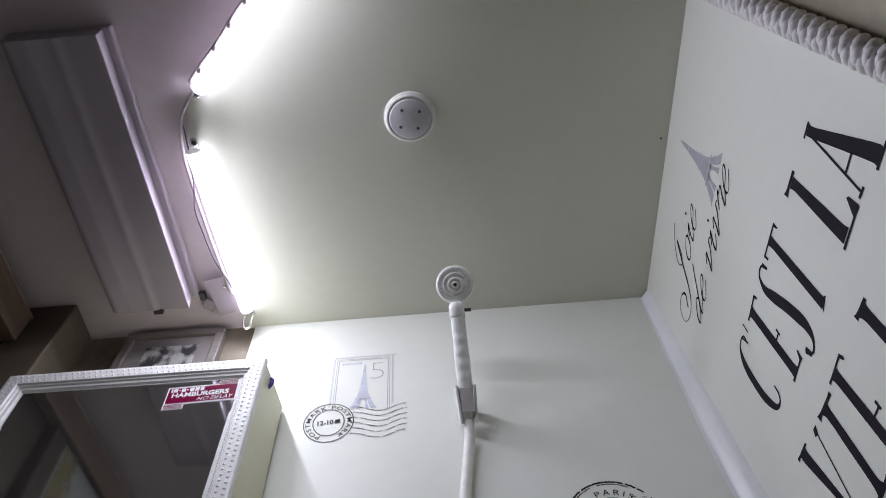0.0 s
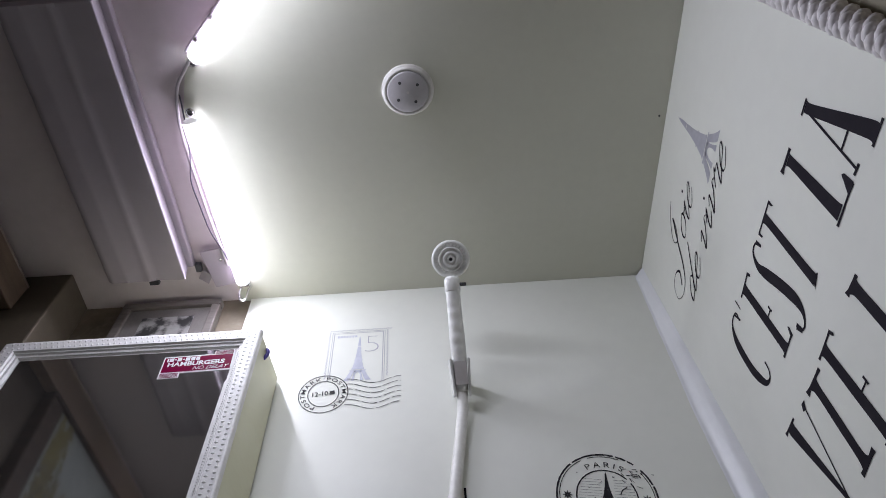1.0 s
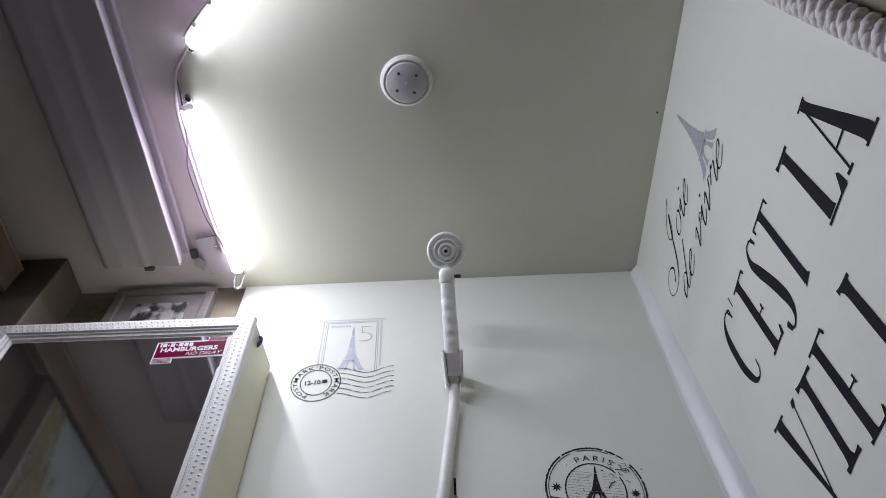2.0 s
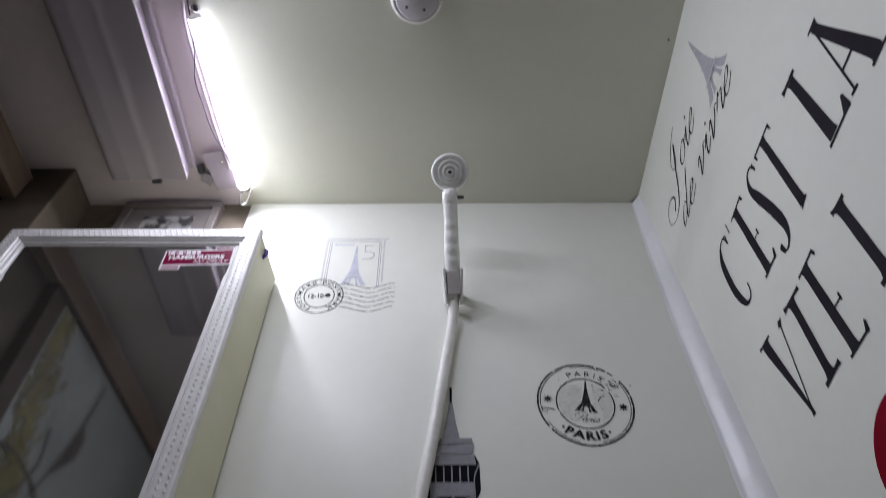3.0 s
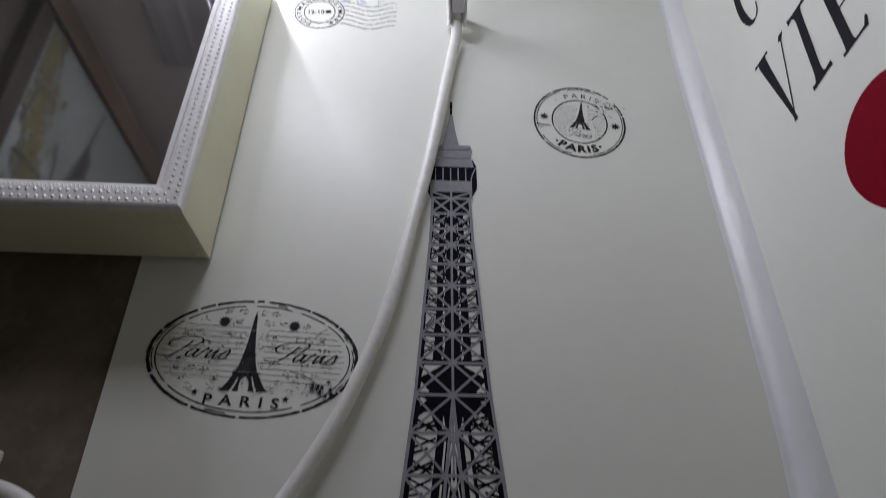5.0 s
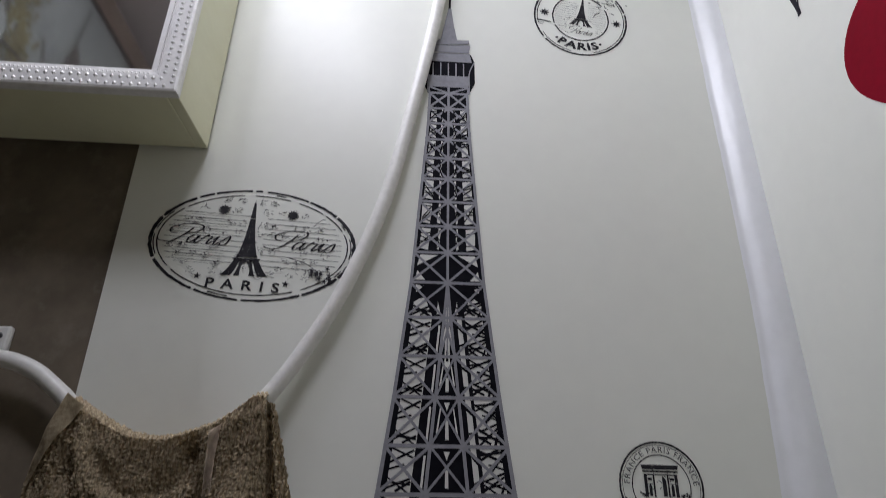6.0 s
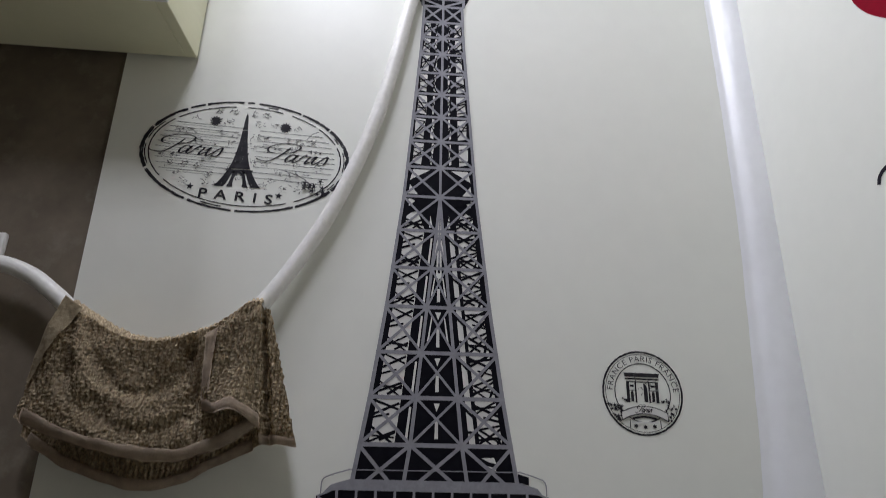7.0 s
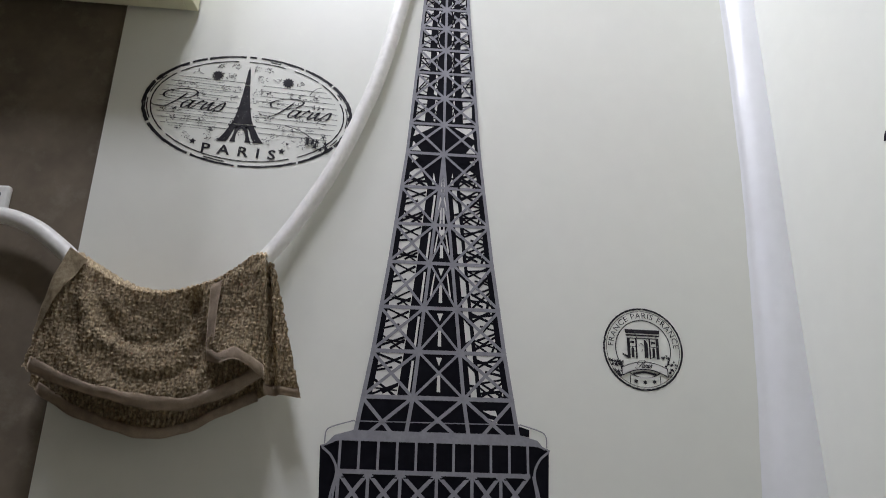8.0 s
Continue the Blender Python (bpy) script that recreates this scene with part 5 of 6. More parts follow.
# ---------------------------------------------------------------- postage prints on the back panel
def grime(p, n, spread, seed, size=0.004):
    """Scratchy worn marks of an inked stamp."""
    random.seed(seed)
    for k in range(n):
        u, v = random.uniform(-spread[0], spread[0]), random.uniform(-spread[1], spread[1])
        if (u / spread[0]) ** 2 + (v / spread[1]) ** 2 > 0.95:
            continue
        for j in range(random.randint(2, 4)):
            a = random.uniform(0, 6.28)
            w = random.uniform(0.3, 1.0) * size
            x, y = u + random.uniform(-size, size), v + random.uniform(-size, size)
            p.seg((x, y), (x + w * math.cos(a), y + w * math.sin(a)), size * 0.13)


ov = thing("oval_stamp_decal", "worn black oval travel stamp wall decal", "wall decal", (-0.168, PANEL_Y, 1.164))
F = (-0.1668, 1.1645, -3.5)
p = Print(off=0.0006).set_at(*F)
p.rough_ring(0.1095, 0.0660, 0.0040, 3, gaps=[(38, 39.2), (61, 62.2), (88, 90.4), (95, 96.4), (118, 119.2), (129, 130.3), (158, 159.4), (203, 204.5), (241, 242.4), (268, 270), (303, 304.2), (330, 331.6), (352, 353.4)], thin=0.52)
p.rough_ring(0.1022, 0.0600, 0.0014, 4, gaps=[(20, 24), (44, 47), (66, 72), (95, 101), (140, 143), (215, 219), (300, 305)], thin=0.75)
p.rough_ring(0.1060, 0.0630, 0.0012, 5, gaps=[(14, 24), (30, 76), (82, 150), (172, 178), (200, 250), (262, 330), (338, 352)])
p.done("border", M_FADED, ov)
p = Print(off=0.0009).set_at(*F)
p.set_at(F[0] - 0.0048, F[1] - 0.0383, F[2] + 2.6)
p.tower(0.0, 0.0, 0.0925, 0.200)
p.done("tower_motif", M_FADED, ov, "small tower motif", "stuff")
for u, v, r, n, q in ((-0.0390, 0.0385, 0.0068, 12, 0.66), (0.0370, 0.0390, 0.0068, 12, 0.66), (-0.0505, -0.0430, 0.0042, 5, 0.42), (0.0425, -0.0440, 0.0042, 5, 0.42)):
    p = Print(off=0.0009).set_at(*F)
    p.star(r, u, v, n, q)
    p.done("star", M_FADED, ov)
p = Print(off=0.0007).set_at(*F)
for k in range(10):
    v = 0.033 - 0.0064 * k
    w = 0.099 * math.sqrt(max(0.0, 1 - (v / 0.0605) ** 2)) * 0.97
    p.seg((-w, v), (-0.012 if k % 3 else -0.004, v), 0.0005)
    p.seg((0.010, v - 0.001), (w, v - 0.001), 0.0005)
    p.seg((-w * 0.9, v - 0.0028), (-0.03, v - 0.0028), 0.0003)
random.seed(5)
for v in (0.051, 0.040, 0.023, 0.012, -0.008, -0.018, -0.028, -0.037):
    w = 0.094 * math.sqrt(1 - (v / 0.060) ** 2)
    x = -w + random.uniform(0, 0.012)
    while x < w - 0.012:
        for k in range(random.randint(8, 14)):
            a, r = random.gauss(0.2, 0.7), random.uniform(0.0010, 0.0034)
            q = (x + random.uniform(0, 0.009), v + random.uniform(-0.0035, 0.0035))
            p.seg(q, (q[0] + r * math.cos(a), q[1] + r * math.sin(a)), random.uniform(0.0004, 0.0007))
        x += random.choice((0.013, 0.016, 0.022, 0.034))
p.line(spline([(0.042, -0.014), (0.060, -0.019), (0.078, -0.030)], 8), 0.0008)
p.line(spline([(0.062, 0.026), (0.068, 0.034), (0.074, 0.037)], 6), 0.0007)
for k in range(15):
    random.seed(k + 60)
    c = (0.078 + random.uniform(-0.012, 0.012), -0.030 + random.uniform(-0.010, 0.008))
    p.star(0.0040, c[0], c[1], 5, 0.3, random.uniform(0, 90))
p.done("worn_print", M_FADED, ov, "thin ruled lines and worn specks", "stuff")
for word, u, v in (("Paris", -0.0905, -0.0050), ("Paris", 0.0225, -0.0030)):
    p = Print(off=0.0011).set_at(*F)
    p.handwrite(word, 0.0100, u, v, slant=0.55, thick=0.22, thin=0.08, wide=1.50)
    p.done("script_word", M_FADED, ov)
p = Print(off=0.0011).set_at(*F)
p.words("PARIS", 0.0155, -0.002, -0.0545, spacing=1.85, squeeze=1.20, bold=0.0003)
p.done("lettering", M_FADED, ov, "black lettering", "stuff")

rd = thing("round_stamp_decal", "worn black round travel stamp wall decal", "wall decal", (0.2285, PANEL_Y, 1.526))
F = (0.2285, 1.5275, -9.0)
p = Print(off=0.0006).set_at(*F)
p.rough_ring(0.0635, 0.0665, 0.0025, 11, gaps=[(18, 20), (42, 52), (60, 62), (75, 77), (131, 133), (222, 226)])
p.rough_ring(0.0600, 0.0630, 0.0011, 12, gaps=[(40, 70), (110, 120), (200, 215), (262, 290)])
p.rough_ring(0.0385, 0.0410, 0.0019, 13, gaps=[(34, 44), (205, 209)])
p.done("border", M_FADED, rd)
p = Print(off=0.0009).set_at(*F)
p.tower(0.001, -0.0145, 0.054, 0.225)
p.star(0.0072, -0.050, 0.000, 8, 0.45)
p.star(0.0072, 0.050, 0.000, 8, 0.45)
p.seg((-0.058, -0.0155), (-0.040, -0.0165), 0.0016)
p.seg((-0.056, -0.0195), (-0.049, -0.0200), 0.0006)
p.seg((-0.056, -0.0225), (-0.050, -0.0230), 0.0006)
for k in range(14):
    v = 0.026 - 0.0042 * k
    w = 0.036 * math.sqrt(max(0.0, 1 - (v / 0.040) ** 2))
    p.seg((-w, v), (-0.006 - 0.012 * (k > 8), v), 0.00035)
    p.seg((0.010 + 0.012 * (k > 8), v), (w, v), 0.00035)
grime(p, 14, (0.030, 0.030), 8, 0.004)
random.seed(200)
for k in range(26):
    q = (0.034 + random.gauss(0, 0.009), 0.036 + random.gauss(0, 0.006))
    a = random.uniform(-1.2, 0.4)
    p.seg(q, (q[0] + random.uniform(0.002, 0.007) * math.cos(a), q[1] + 0.006 * math.sin(a)), random.uniform(0.0005, 0.0016))
p.line(spline([(0.017, 0.004), (0.020, 0.011), (0.026, 0.016)], 6), 0.0013)
p.done("motif", M_FADED, rd, "small tower motif", "stuff")
p = Print(off=0.0011).set_at(*F)
p.words("\u00b7 PARIS \u00b7", 0.0120, spacing=1.5, arc=0.0460, squeeze=1.15)
p.words("\u00b7PARIS\u00b7", 0.0175, spacing=1.18, arc=-0.0580, squeeze=1.22, bold=0.0007)
p.handwrite("Paris", 0.0058, -0.014, -0.0300, thick=0.17, wide=1.25)
p.done("lettering", M_FADED, rd, "black lettering", "stuff")

ac = thing("arch_stamp_decal", "round black stamp decal of a triumphal arch", "wall decal", (0.251, PANEL_Y, 0.92))
F = (0.251, 0.920, -1.0)
p = Print(off=0.0006).set_at(*F)
p.rough_ring(0.0405, 0.0410, 0.0019, 21)
p.ring(0.0380, 0.0385, 0.0005, n=72)
p.ring(0.0285, 0.0290, 0.0010, n=72)
p.done("border", M_FADED, ac)
p = Print(off=0.0009).set_at(*F)
p.poly([(-0.0175, 0.0155), (0.0175, 0.0155), (0.0185, 0.0195), (-0.0185, 0.0195)])
p.seg((-0.0175, 0.0135), (0.0175, 0.0135), 0.0016)
p.seg((-0.0165, 0.0105), (0.0165, 0.0105), 0.0010)
for s in (-1, 1):
    p.poly([(s * 0.0165, -0.010), (s * 0.0135, -0.010), (s * 0.0135, 0.0105), (s * 0.0165, 0.0105)])
    p.poly([(s * 0.0062, -0.010), (s * 0.0078, -0.010), (s * 0.0078, 0.0105), (s * 0.0062, 0.0105)])
    p.poly([(s * 0.0095, -0.009), (s * 0.0122, -0.009), (s * 0.0122, 0.000), (s * 0.0108, 0.002), (s * 0.0095, 0.000)])
    p.seg((s * 0.0088, 0.0065), (s * 0.0130, 0.0065), 0.0022)
    p.seg((s * 0.0066, 0.002), (s * 0.016, 0.002), 0.0007)
p.poly([(0.0012, -0.009), (0.0050, -0.009), (0.0050, 0.005), (0.0030, 0.0085), (0.0012, 0.0095)])
p.line(spline([(-0.012, -0.0255), (0, -0.0235), (0.012, -0.0255)], 8), 0.0022)
for k in range(3):
    p.star(0.0024, -0.0095 + 0.0095 * k, -0.0335 + 0.0008 * abs(k - 1), 6, 0.6)
random.seed(31)
for k in range(70):
    s = random.choice((-1, 1))
    q = (s * random.uniform(0.022, 0.036), random.uniform(-0.030, -0.012))
    if q[0] ** 2 + q[1] ** 2 < 0.0382 ** 2:
        p.star(random.uniform(0.0012, 0.0026), q[0], q[1], 5, 0.4, random.uniform(0, 90))
for k in range(26):
    q = (random.uniform(-0.016, 0.016), random.uniform(-0.009, 0.019))
    p.seg(q, (q[0] + random.uniform(-0.002, 0.002), q[1] + random.uniform(-0.003, 0.003)), 0.0006)
for k in range(14):
    q = (random.choice((-1, 1)) * random.uniform(0.017, 0.026), random.uniform(-0.010, -0.006))
    p.star(0.0016, q[0], q[1], 5, 0.4, random.uniform(0, 90))
p.done("motif", M_FADED, ac, "triumphal arch motif", "stuff")
p = Print(off=0.0032).set_at(*F)
top_, low_ = spline([(-0.0235, -0.0195), (-0.012, -0.0150), (0, -0.0135), (0.012, -0.0150), (0.0235, -0.0195)], 5), spline([(-0.0235, -0.0275), (-0.012, -0.0225), (0, -0.0208), (0.012, -0.0225), (0.0235, -0.0275)], 5)
p.poly([(q[0], q[1]) for q in top_] + [(q[0], q[1]) for q in low_[::-1]])
p.poly([(-0.0135, -0.0285), (0.0135, -0.0285), (0.0135, -0.0300), (-0.0135, -0.0300)])
p.done("ribbon", M_PRINTWHITE, ac, "white ribbon", "stuff")
p = Print(off=0.0034).set_at(*F)
p.line(top_, 0.0008)
p.line(low_, 0.0010)
for s in (-1, 1):
    p.seg((s * 0.0235, -0.0195), (s * 0.0235, -0.0275), 0.0008)
    p.seg((s * 0.0155, -0.0270), (s * 0.0155, -0.0350), 0.0008)
p.done("ribbon_edge", M_FADED, ac, "", "stuff")
p = Print(off=0.0036).set_at(*F)
p.words("FRANCE PARIS FRANCE", 0.0080, spacing=1.14, arc=0.0313, squeeze=1.02)
p.handwrite("Paris", 0.0034, -0.0075, -0.0195, thick=0.26, thin=0.10)
p.done("lettering", M_FADED, ac, "black lettering", "stuff")

sp = thing("postage_decal", "pale lilac postage stamp decal with black postmark", "wall decal", (-0.105, PANEL_Y, 1.82))
p = Print(off=0.0005).set_at(-0.1058, 1.823, 0.0)
SW, SH = 0.0508, 0.068
# the perforated edge scallops outwards; the left side fades away below
for s in (-1, 1):
    low = -SH + (0.022 if s < 0 else 0.006)
    for off_, w in ((0.0062, 0.0008), (0.0092, 0.0012)):
        p.seg((s * (SW - off_), low), (s * (SW - off_), SH - off_), w)
    n = 15
    for k in range(n):
        v = SH - 0.004 - 0.0076 * k
        if v < low:
            break
        p.line([(s * (SW - 0.0026 * math.sin(math.pi * j / 6)), v - 0.0062 * j / 6) for j in range(7)], 0.0011)
for off_, w in ((0.0062, 0.0008), (0.0092, 0.0010)):
    p.seg((-SW + off_, SH - off_), (SW - off_, SH - off_), w)
for k in range(14):
    u = -SW + 0.002 + 0.0076 * k
    p.line([(u + 0.0062 * j / 6, SH - 0.0026 * math.sin(math.pi * j / 6)) for j in range(7)], 0.0012)
p.done("stamp_border", M_GREYTINT, sp, "grey perforated border", "stuff")
p = Print(off=0.0008).set_at(-0.1025, 1.767, 0.0)
p.tower(-0.001, 0.0, 0.106, 0.160)
p.done("stamp_tower", M_LILAC, sp, "lilac tower", "stuff")
p = Print(off=0.0010).set_at(-0.1058, 1.823, 0.0)
p.words("5", 0.062, 0.0240, 0.008, bold=-0.0021, squeeze=1.12)
p.done("stamp_value", M_GREYTINT, sp, "grey numeral")
p = Print(off=0.0010).set_at(-0.1058, 1.823, 0.0)
for k in range(7):
    p.seg((-0.036 + 0.005 * k, 0.050), (-0.0328 + 0.005 * k, 0.050), 0.0052)
p.done("stamp_caption", M_LILAC, sp, "", "stuff")
p = Print(off=0.0012).set_at(-0.1535, 1.7425, 4.0)
p.rough_ring(0.0377, 0.0387, 0.0014, 31)
p.rough_ring(0.0236, 0.0264, 0.0014, 32)
p.words("POSTMARK POSTMARK", 0.0098, arc=0.0284, squeeze=1.26, bold=0.0001, spacing=1.26)
p.words("12-10-", 0.0125, -0.004, -0.004, bold=0.0003, squeeze=0.9)
p.seg((0.010, 0.0), (0.0175, 0.001), 0.0075)
p.done("postmark", M_FADED, sp, "black round postmark", "stuff")
p = Print(off=0.0014).set_at(0, 0)
random.seed(17)
for k in range(6):
    v0 = 1.7695 - 0.0108 * k
    x = -0.1195
    while x < -0.036:
        n = random.uniform(0.010, 0.026)
        e = min(x + n, -0.034)
        pts = []
        for j in range(8):
            q = x + (e - x) * j / 7
            t = (q + 0.1195) / 0.0855
            pts.append((q, v0 + 0.0016 * math.cos(t * 7.2) - 0.0130 * math.sin(math.pi * t) ** 2 * (0.35 + 0.65 * t) + 0.001 * t))
        p.line(pts, 0.0010)
        x = e + random.uniform(0.0014, 0.0034)
p.done("cancel_waves", M_FADED, sp, "wavy cancel lines", "stuff")


# ---------------------------------------------------------------- lettering on the side panel
big = thing("lettering_decal", "black serif lettering wall decal on white panel", "wall decal", (PANEL_X, 0.45, 1.5))


class Letter(Print):
    """One high-contrast serif capital, drawn straight in (u, v) of the side panel."""

    def stem(self, low, high, flare=0.0):
        """A thick stroke; low and high are (left, right, v)."""
        (a0, a1, av), (b0, b1, bv) = low, high
        left = spline([(a0 - flare, av), (a0, av + 0.010), ((a0 + b0) / 2, (av + bv) / 2), (b0, bv - 0.010), (b0 - flare, bv)], 5)
        right = spline([(a1 + flare, av), (a1, av + 0.010), ((a1 + b1) / 2, (av + bv) / 2), (b1, bv - 0.010), (b1 + flare, bv)], 5)
        self.lift()
        vl, vr = [self.vert(q) for q in left], [self.vert(q) for q in right]
        for k in range(len(vl) - 1):
            self.bm.faces.new((vl[k], vr[k], vr[k + 1], vl[k + 1]))

    def bar(self, a, b, w=0.0026, w0=0.0, w1=0.0):
        """A hairline whose ends swell to w0 and w1."""
        n = 14
        pts = [(a[0] + (b[0] - a[0]) * k / n, a[1] + (b[1] - a[1]) * k / n) for k in range(n + 1)]
        self.lift()
        d = np.array(b, float) - np.array(a, float)
        d = np.array((-d[1], d[0])) / np.linalg.norm(d)
        up, dn = [], []
        for k, q in enumerate(pts):
            t = k / n
            h = 0.5 * (w + w0 * max(0.0, 1 - t * 4) ** 1.5 + w1 * max(0.0, t * 4 - 3) ** 1.5)
            up.append(self.vert((q[0] + d[0] * h, q[1] + d[1] * h)))
            dn.append(self.vert((q[0] - d[0] * h, q[1] - d[1] * h)))
        for k in range(n):
            self.bm.faces.new((dn[k], dn[k + 1], up[k + 1], up[k]))

    def tick(self, pts):
        """A small wedge at the end of an arm."""
        self.poly(pts)

    def brush(self, pts, thin, thick, heavy):
        """A curved stroke that is thick where heavy(s) of its length is near 1."""
        sm = [np.array(q) for q in spline(pts, 9)]
        n = len(sm)
        self.lift()
        left, right = [], []
        for i in range(n):
            d = sm[min(i + 1, n - 1)] - sm[max(i - 1, 0)]
            d = d / (np.linalg.norm(d) + 1e-9)
            w = 0.5 * (thin + (thick - thin) * heavy(i / (n - 1)))
            left.append(self.vert(sm[i] + np.array((-d[1], d[0])) * w))
            right.append(self.vert(sm[i] - np.array((-d[1], d[0])) * w))
        for i in range(n - 1):
            self.bm.faces.new((left[i], right[i], right[i + 1], left[i + 1]))

    def finish(self):
        return self.done("letter", M_BLACK, big)


def hump(a, b, c, d):
    """0 before a, 1 from b to c, 0 after d, eased."""
    def f(t):
        x = min(1.0, max(0.0, (t - a) / (b - a))) * min(1.0, max(0.0, (d - t) / (d - c)))
        return x * x * (3 - 2 * x)
    return f


def capital_e(x0, x1, low, high, lean, foot, top, mid_v, mid_x):
    p = Letter(on_right, 0.0008)
    p.stem((x0, x1, low), (x0 + lean, x1 + lean, high), 0.002)
    p.bar((x0 - 0.006, low), (foot, low), 0.0030, 0.001, 0.002)
    p.tick([(foot - 0.006, low), (foot, low - 0.001), (foot + 0.003, low + 0.008), (foot + 0.001, low + 0.011), (foot - 0.001, low + 0.008)])
    p.bar((x0 + lean - 0.008, high), (top, high + 0.001), 0.0028, 0.001, 0.001)
    p.tick([(top - 0.004, high + 0.002), (top, high + 0.003), (top + 0.002, high - 0.004), (top, high - 0.007), (top - 0.002, high - 0.005)])
    p.bar((x1 - 0.001, mid_v), (mid_x, mid_v), 0.0022)
    p.tick([(mid_x - 0.001, mid_v - 0.003), (mid_x + 0.002, mid_v - 0.004), (mid_x + 0.003, mid_v + 0.006), (mid_x, mid_v + 0.006)])
    return p.finish()


def capital_i(x0, x1, low, high, lean, f0, f1, t0, t1):
    p = Letter(on_right, 0.0008)
    p.stem((x0, x1, low), (x0 + lean, x1 + lean, high), 0.003)
    p.bar((f0, low - 0.003), (f1, low - 0.001), 0.0050, 0.001, 0.002)
    p.bar((t0, high + 0.002), (t1, high), 0.0042, 0.004, 0.001)
    return p.finish()


p = Letter(on_right, 0.0008)
p.brush([(-0.581, 1.656), (-0.578, 1.667), (-0.588, 1.671), (-0.600, 1.667), (-0.611, 1.650), (-0.6155, 1.622), (-0.6155, 1.594), (-0.608, 1.570), (-0.597, 1.565), (-0.589, 1.571), (-0.586, 1.583)], 0.0026, 0.0125, hump(0.24, 0.46, 0.60, 0.83))
p.bar((-0.583, 1.671), (-0.579, 1.654), 0.0030, 0.0015, 0.0)
p.finish()
p = Letter(on_right, 0.0008)
p.bar((-0.564, 1.676), (-0.566, 1.660), 0.0020, 0.0008, 0.0)
p.finish()
capital_e(-0.546, -0.5325, 1.5535, 1.665, 0.0035, -0.516, -0.512, 1.602, -0.5215)
p = Letter(on_right, 0.0008)
p.brush([(-0.465, 1.655), (-0.465, 1.663), (-0.473, 1.6675), (-0.483, 1.664), (-0.4900, 1.648), (-0.4870, 1.627), (-0.4825, 1.606), (-0.4790, 1.585), (-0.4775, 1.562), (-0.4825, 1.546), (-0.493, 1.5385), (-0.501, 1.541), (-0.503, 1.551)], 0.0030, 0.0150, hump(0.22, 0.44, 0.60, 0.82))
p.tick([(-0.469, 1.665), (-0.463, 1.666), (-0.4625, 1.654), (-0.466, 1.653)])
p.tick([(-0.5065, 1.549), (-0.499, 1.552), (-0.4975, 1.541), (-0.503, 1.538)])
p.finish()
p = Letter(on_right, 0.0008)
p.stem((-0.4435, -0.4305, 1.5455), (-0.4355, -0.4235, 1.662), 0.0012)
p.tick([(-0.446, 1.5415), (-0.440, 1.5475), (-0.4285, 1.5475), (-0.4275, 1.5455)])
p.bar((-0.453, 1.664), (-0.4065, 1.662), 0.0030)
p.tick([(-0.4545, 1.665), (-0.4505, 1.665), (-0.4510, 1.655), (-0.4540, 1.656)])
p.tick([(-0.4105, 1.663), (-0.4060, 1.663), (-0.4075, 1.652), (-0.4100, 1.655)])
p.finish()
p = Letter(on_right, 0.0008)
p.stem((-0.3635, -0.3468, 1.5435), (-0.3540, -0.3410, 1.648), 0.001)
p.bar((-0.366, 1.652), (-0.3345, 1.650), 0.0046, 0.004, 0.001)
p.bar((-0.369, 1.5405), (-0.321, 1.5405), 0.0030, 0.001, 0.002)
p.tick([(-0.335, 1.5400), (-0.3195, 1.5395), (-0.3185, 1.556), (-0.3215, 1.559), (-0.3250, 1.554)])
p.finish()
p = Letter(on_right, 0.0008)
p.stem((-0.2770, -0.2590, 1.5325), (-0.2905, -0.2785, 1.644), 0.0005)
p.bar((-0.2955, 1.646), (-0.2765, 1.6455), 0.0028)
p.bar((-0.2805, 1.5315), (-0.2530, 1.5310), 0.0030, 0.001, 0.001)
p.bar((-0.2885, 1.636), (-0.3070, 1.543), 0.0030)
p.bar((-0.3140, 1.5420), (-0.3015, 1.5410), 0.0034)
p.bar((-0.3005, 1.5695), (-0.2790, 1.5695), 0.0030)
p.finish()
p = Letter(on_right, 0.0008)
p.stem((-0.6030, -0.5972, 1.392), (-0.6230, -0.6072, 1.506), 0.0005)
p.bar((-0.6310, 1.508), (-0.6010, 1.5065), 0.0032, 0.002, 0.0)
p.bar((-0.5995, 1.398), (-0.5735, 1.499), 0.0020)
p.tick([(-0.5800, 1.4965), (-0.5735, 1.494), (-0.5670, 1.502), (-0.5755, 1.503)])
p.finish()
capital_i(-0.552, -0.5395, 1.401, 1.4975, 0.0070, -0.561, -0.5255, -0.5565, -0.5165)
capital_e(-0.504, -0.4905, 1.390, 1.5015, 0.0040, -0.470, -0.469, 1.4375, -0.4765)
capital_i(-0.4195, -0.4060, 1.404, 1.4955, 0.0050, -0.428, -0.393, -0.4205, -0.3950)

# red heart below the words
ht = thing("heart_decal", "large crimson heart wall decal", "wall decal", (PANEL_X, 0.44, 1.24))
p = Print(on_right, 0.0008).set_at(-0.440, 0)
pts = []
for k in range(96):
    a = 2 * math.pi * k / 96
    x = 16 * math.sin(a) ** 3
    y = 13 * math.cos(a) - 5 * math.cos(2 * a) - 2 * math.cos(3 * a) - math.cos(4 * a)
    pts.append((x / 16 * 0.127, 1.248 + y / 14.5 * 0.111))
c = p.vert((0, 1.25))
vs = [p.vert(q) for q in pts]
for k in range(96):
    p.bm.faces.new((c, vs[k], vs[(k + 1) % 96]))
p.done("heart", M_RED, ht)

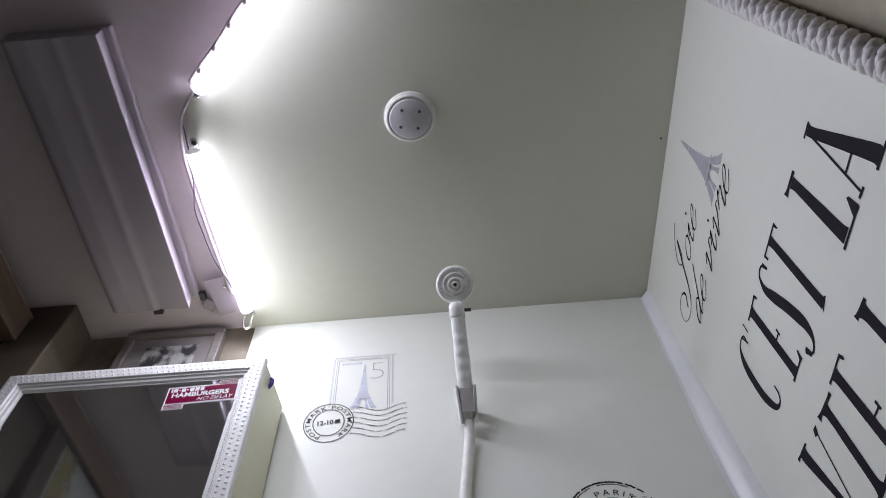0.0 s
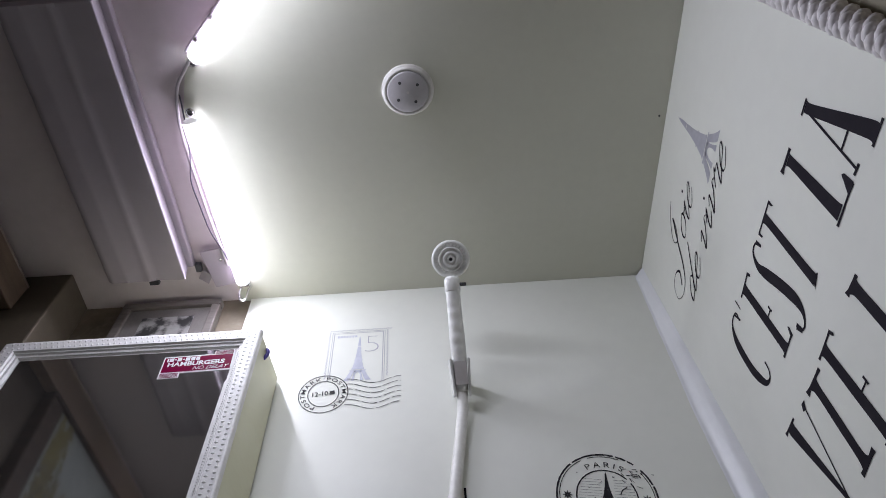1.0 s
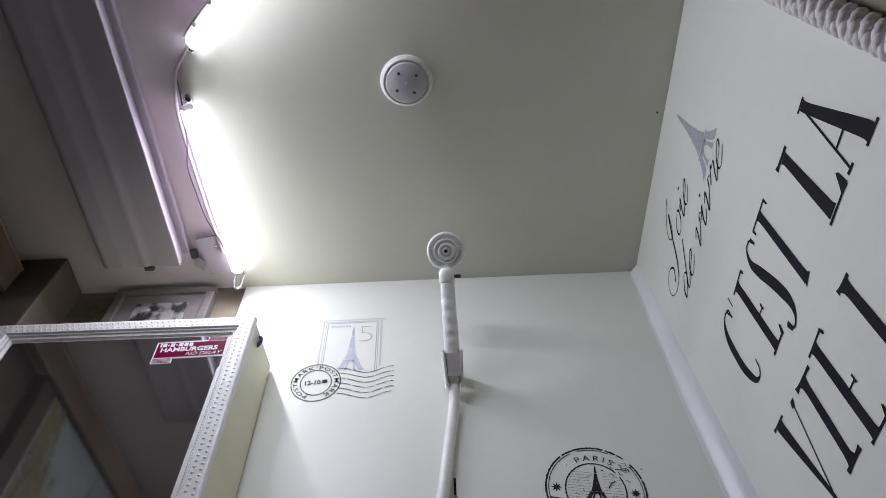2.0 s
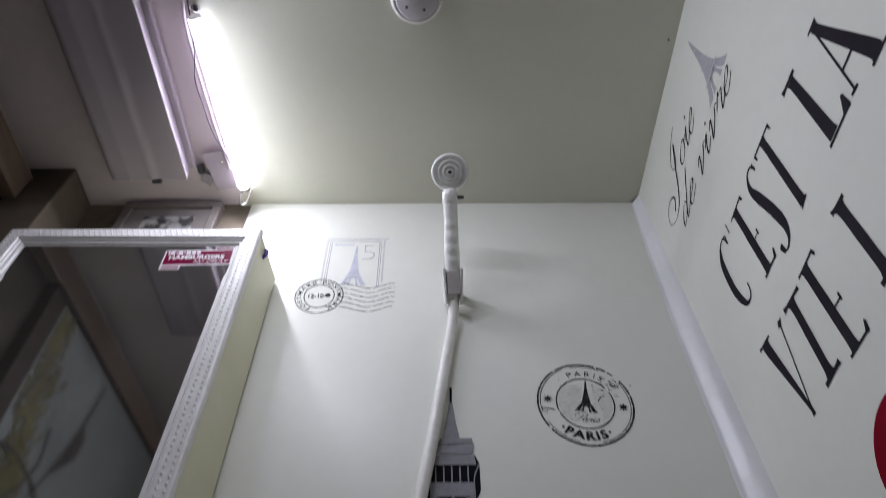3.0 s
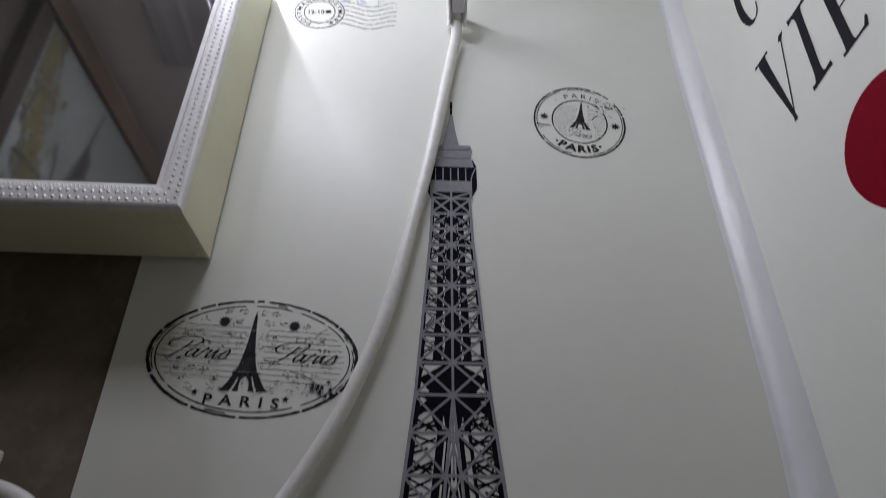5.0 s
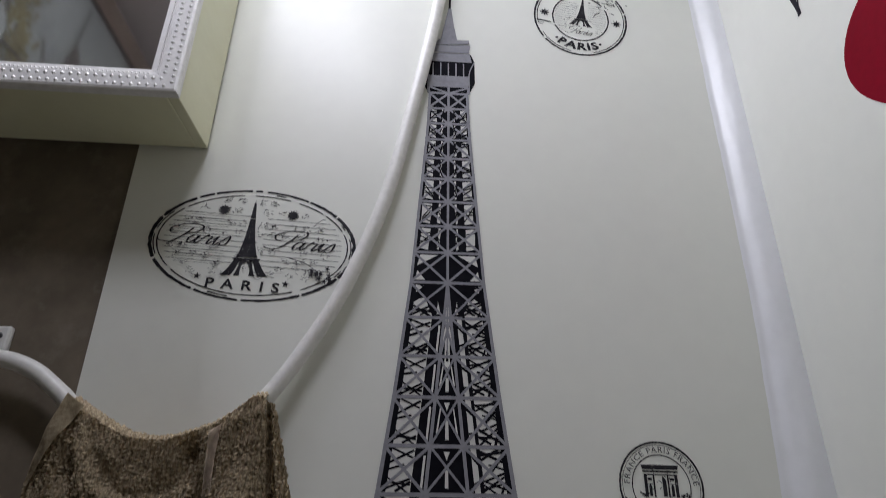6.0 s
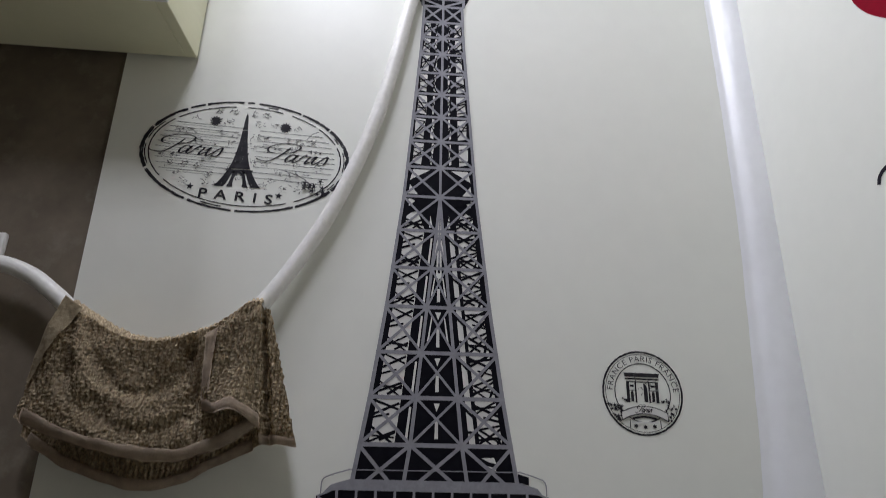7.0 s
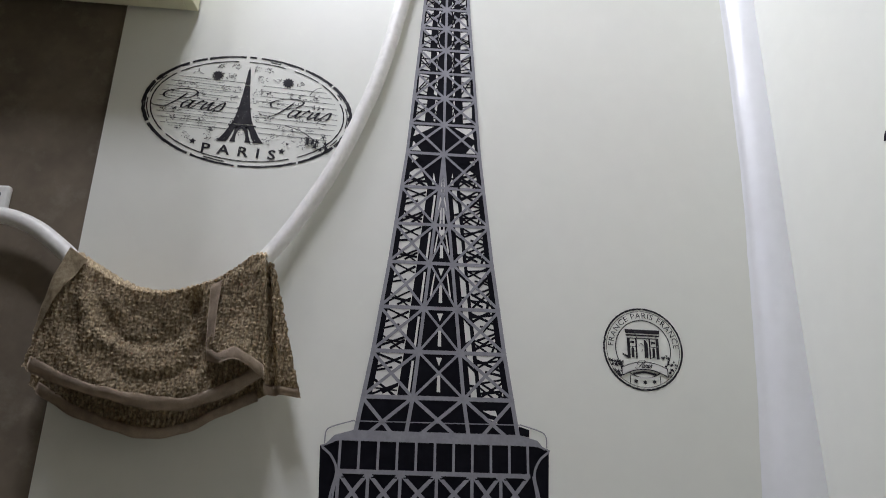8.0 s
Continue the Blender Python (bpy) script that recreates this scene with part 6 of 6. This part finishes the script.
# edge of a further print
ed = thing("script_decal", "edge of a small black wall decal", "wall decal", (PANEL_X, 0.56, 1.085))
p = Print(on_right, 0.0008)
p.line(spline([(-0.5885, 1.081), (-0.585, 1.088), (-0.575, 1.092), (-0.56, 1.088), (-0.54, 1.078)], 6), 0.004)
p.done("stroke", M_BLACK, ed)

# handwriting and its small grey tower
jv = thing("handwriting_decal", "black script wall decal with a grey tower", "wall decal", (PANEL_X, 0.52, 1.84))
p = Print(on_right, 0.0009)
pen = lambda d: 0.0013 + 0.0030 * max(0.0, -d[1] * 1.3 - 0.25)
p.line(spline([(-0.550, 1.924), (-0.574, 1.915), (-0.596, 1.899), (-0.604, 1.884), (-0.596, 1.874), (-0.584, 1.882), (-0.575, 1.896), (-0.571, 1.903)], 8), 0.0017)
p.line(spline([(-0.571, 1.906), (-0.584, 1.889), (-0.598, 1.869), (-0.617, 1.840), (-0.637, 1.822), (-0.662, 1.819), (-0.679, 1.832), (-0.671, 1.853), (-0.649, 1.858), (-0.636, 1.846), (-0.650, 1.829)], 9), pen)
p.done("initial", M_BLACK, jv)
p = Print(on_right, 0.0009).set_at(-0.586, 1.850, 0.0)
p.handwrite("oie", 0.0275, 0, 0, slant=0.72, thick=0.135, thin=0.045, wide=1.34)
p.done("upper_word", M_BLACK, jv)
for word, u, v in (("de", -0.652, 1.782), ("vivre", -0.562, 1.779)):
    p = Print(on_right, 0.0011).set_at(u, v, -0.6)
    p.handwrite(word, 0.0265, 0, 0, slant=0.74, thick=0.145, thin=0.045, wide=1.46)
    p.done("lower_word", M_BLACK, jv)
p = Print(on_right, 0.0006).set_at(-0.4215, 1.813, -2.2)
p.tower(0.0, 0.0, 0.138, 0.228)
p.done("grey_tower", M_GREYTINT, jv, "pale grey tower", "stuff")

# specks on the ceiling
spk = thing("ceiling_screw", "tiny dark screw head in the ceiling", "screw", (0.411, 0.433, CEIL))
part("screw_head", lathe([(0, 0.0012), (0.0016, 0.0008), (0.0018, 0)], Matrix.Translation((0.409, 0.433, CEIL)) @ pose(0, 0, 0, 180), 10), M_DARK, spk)
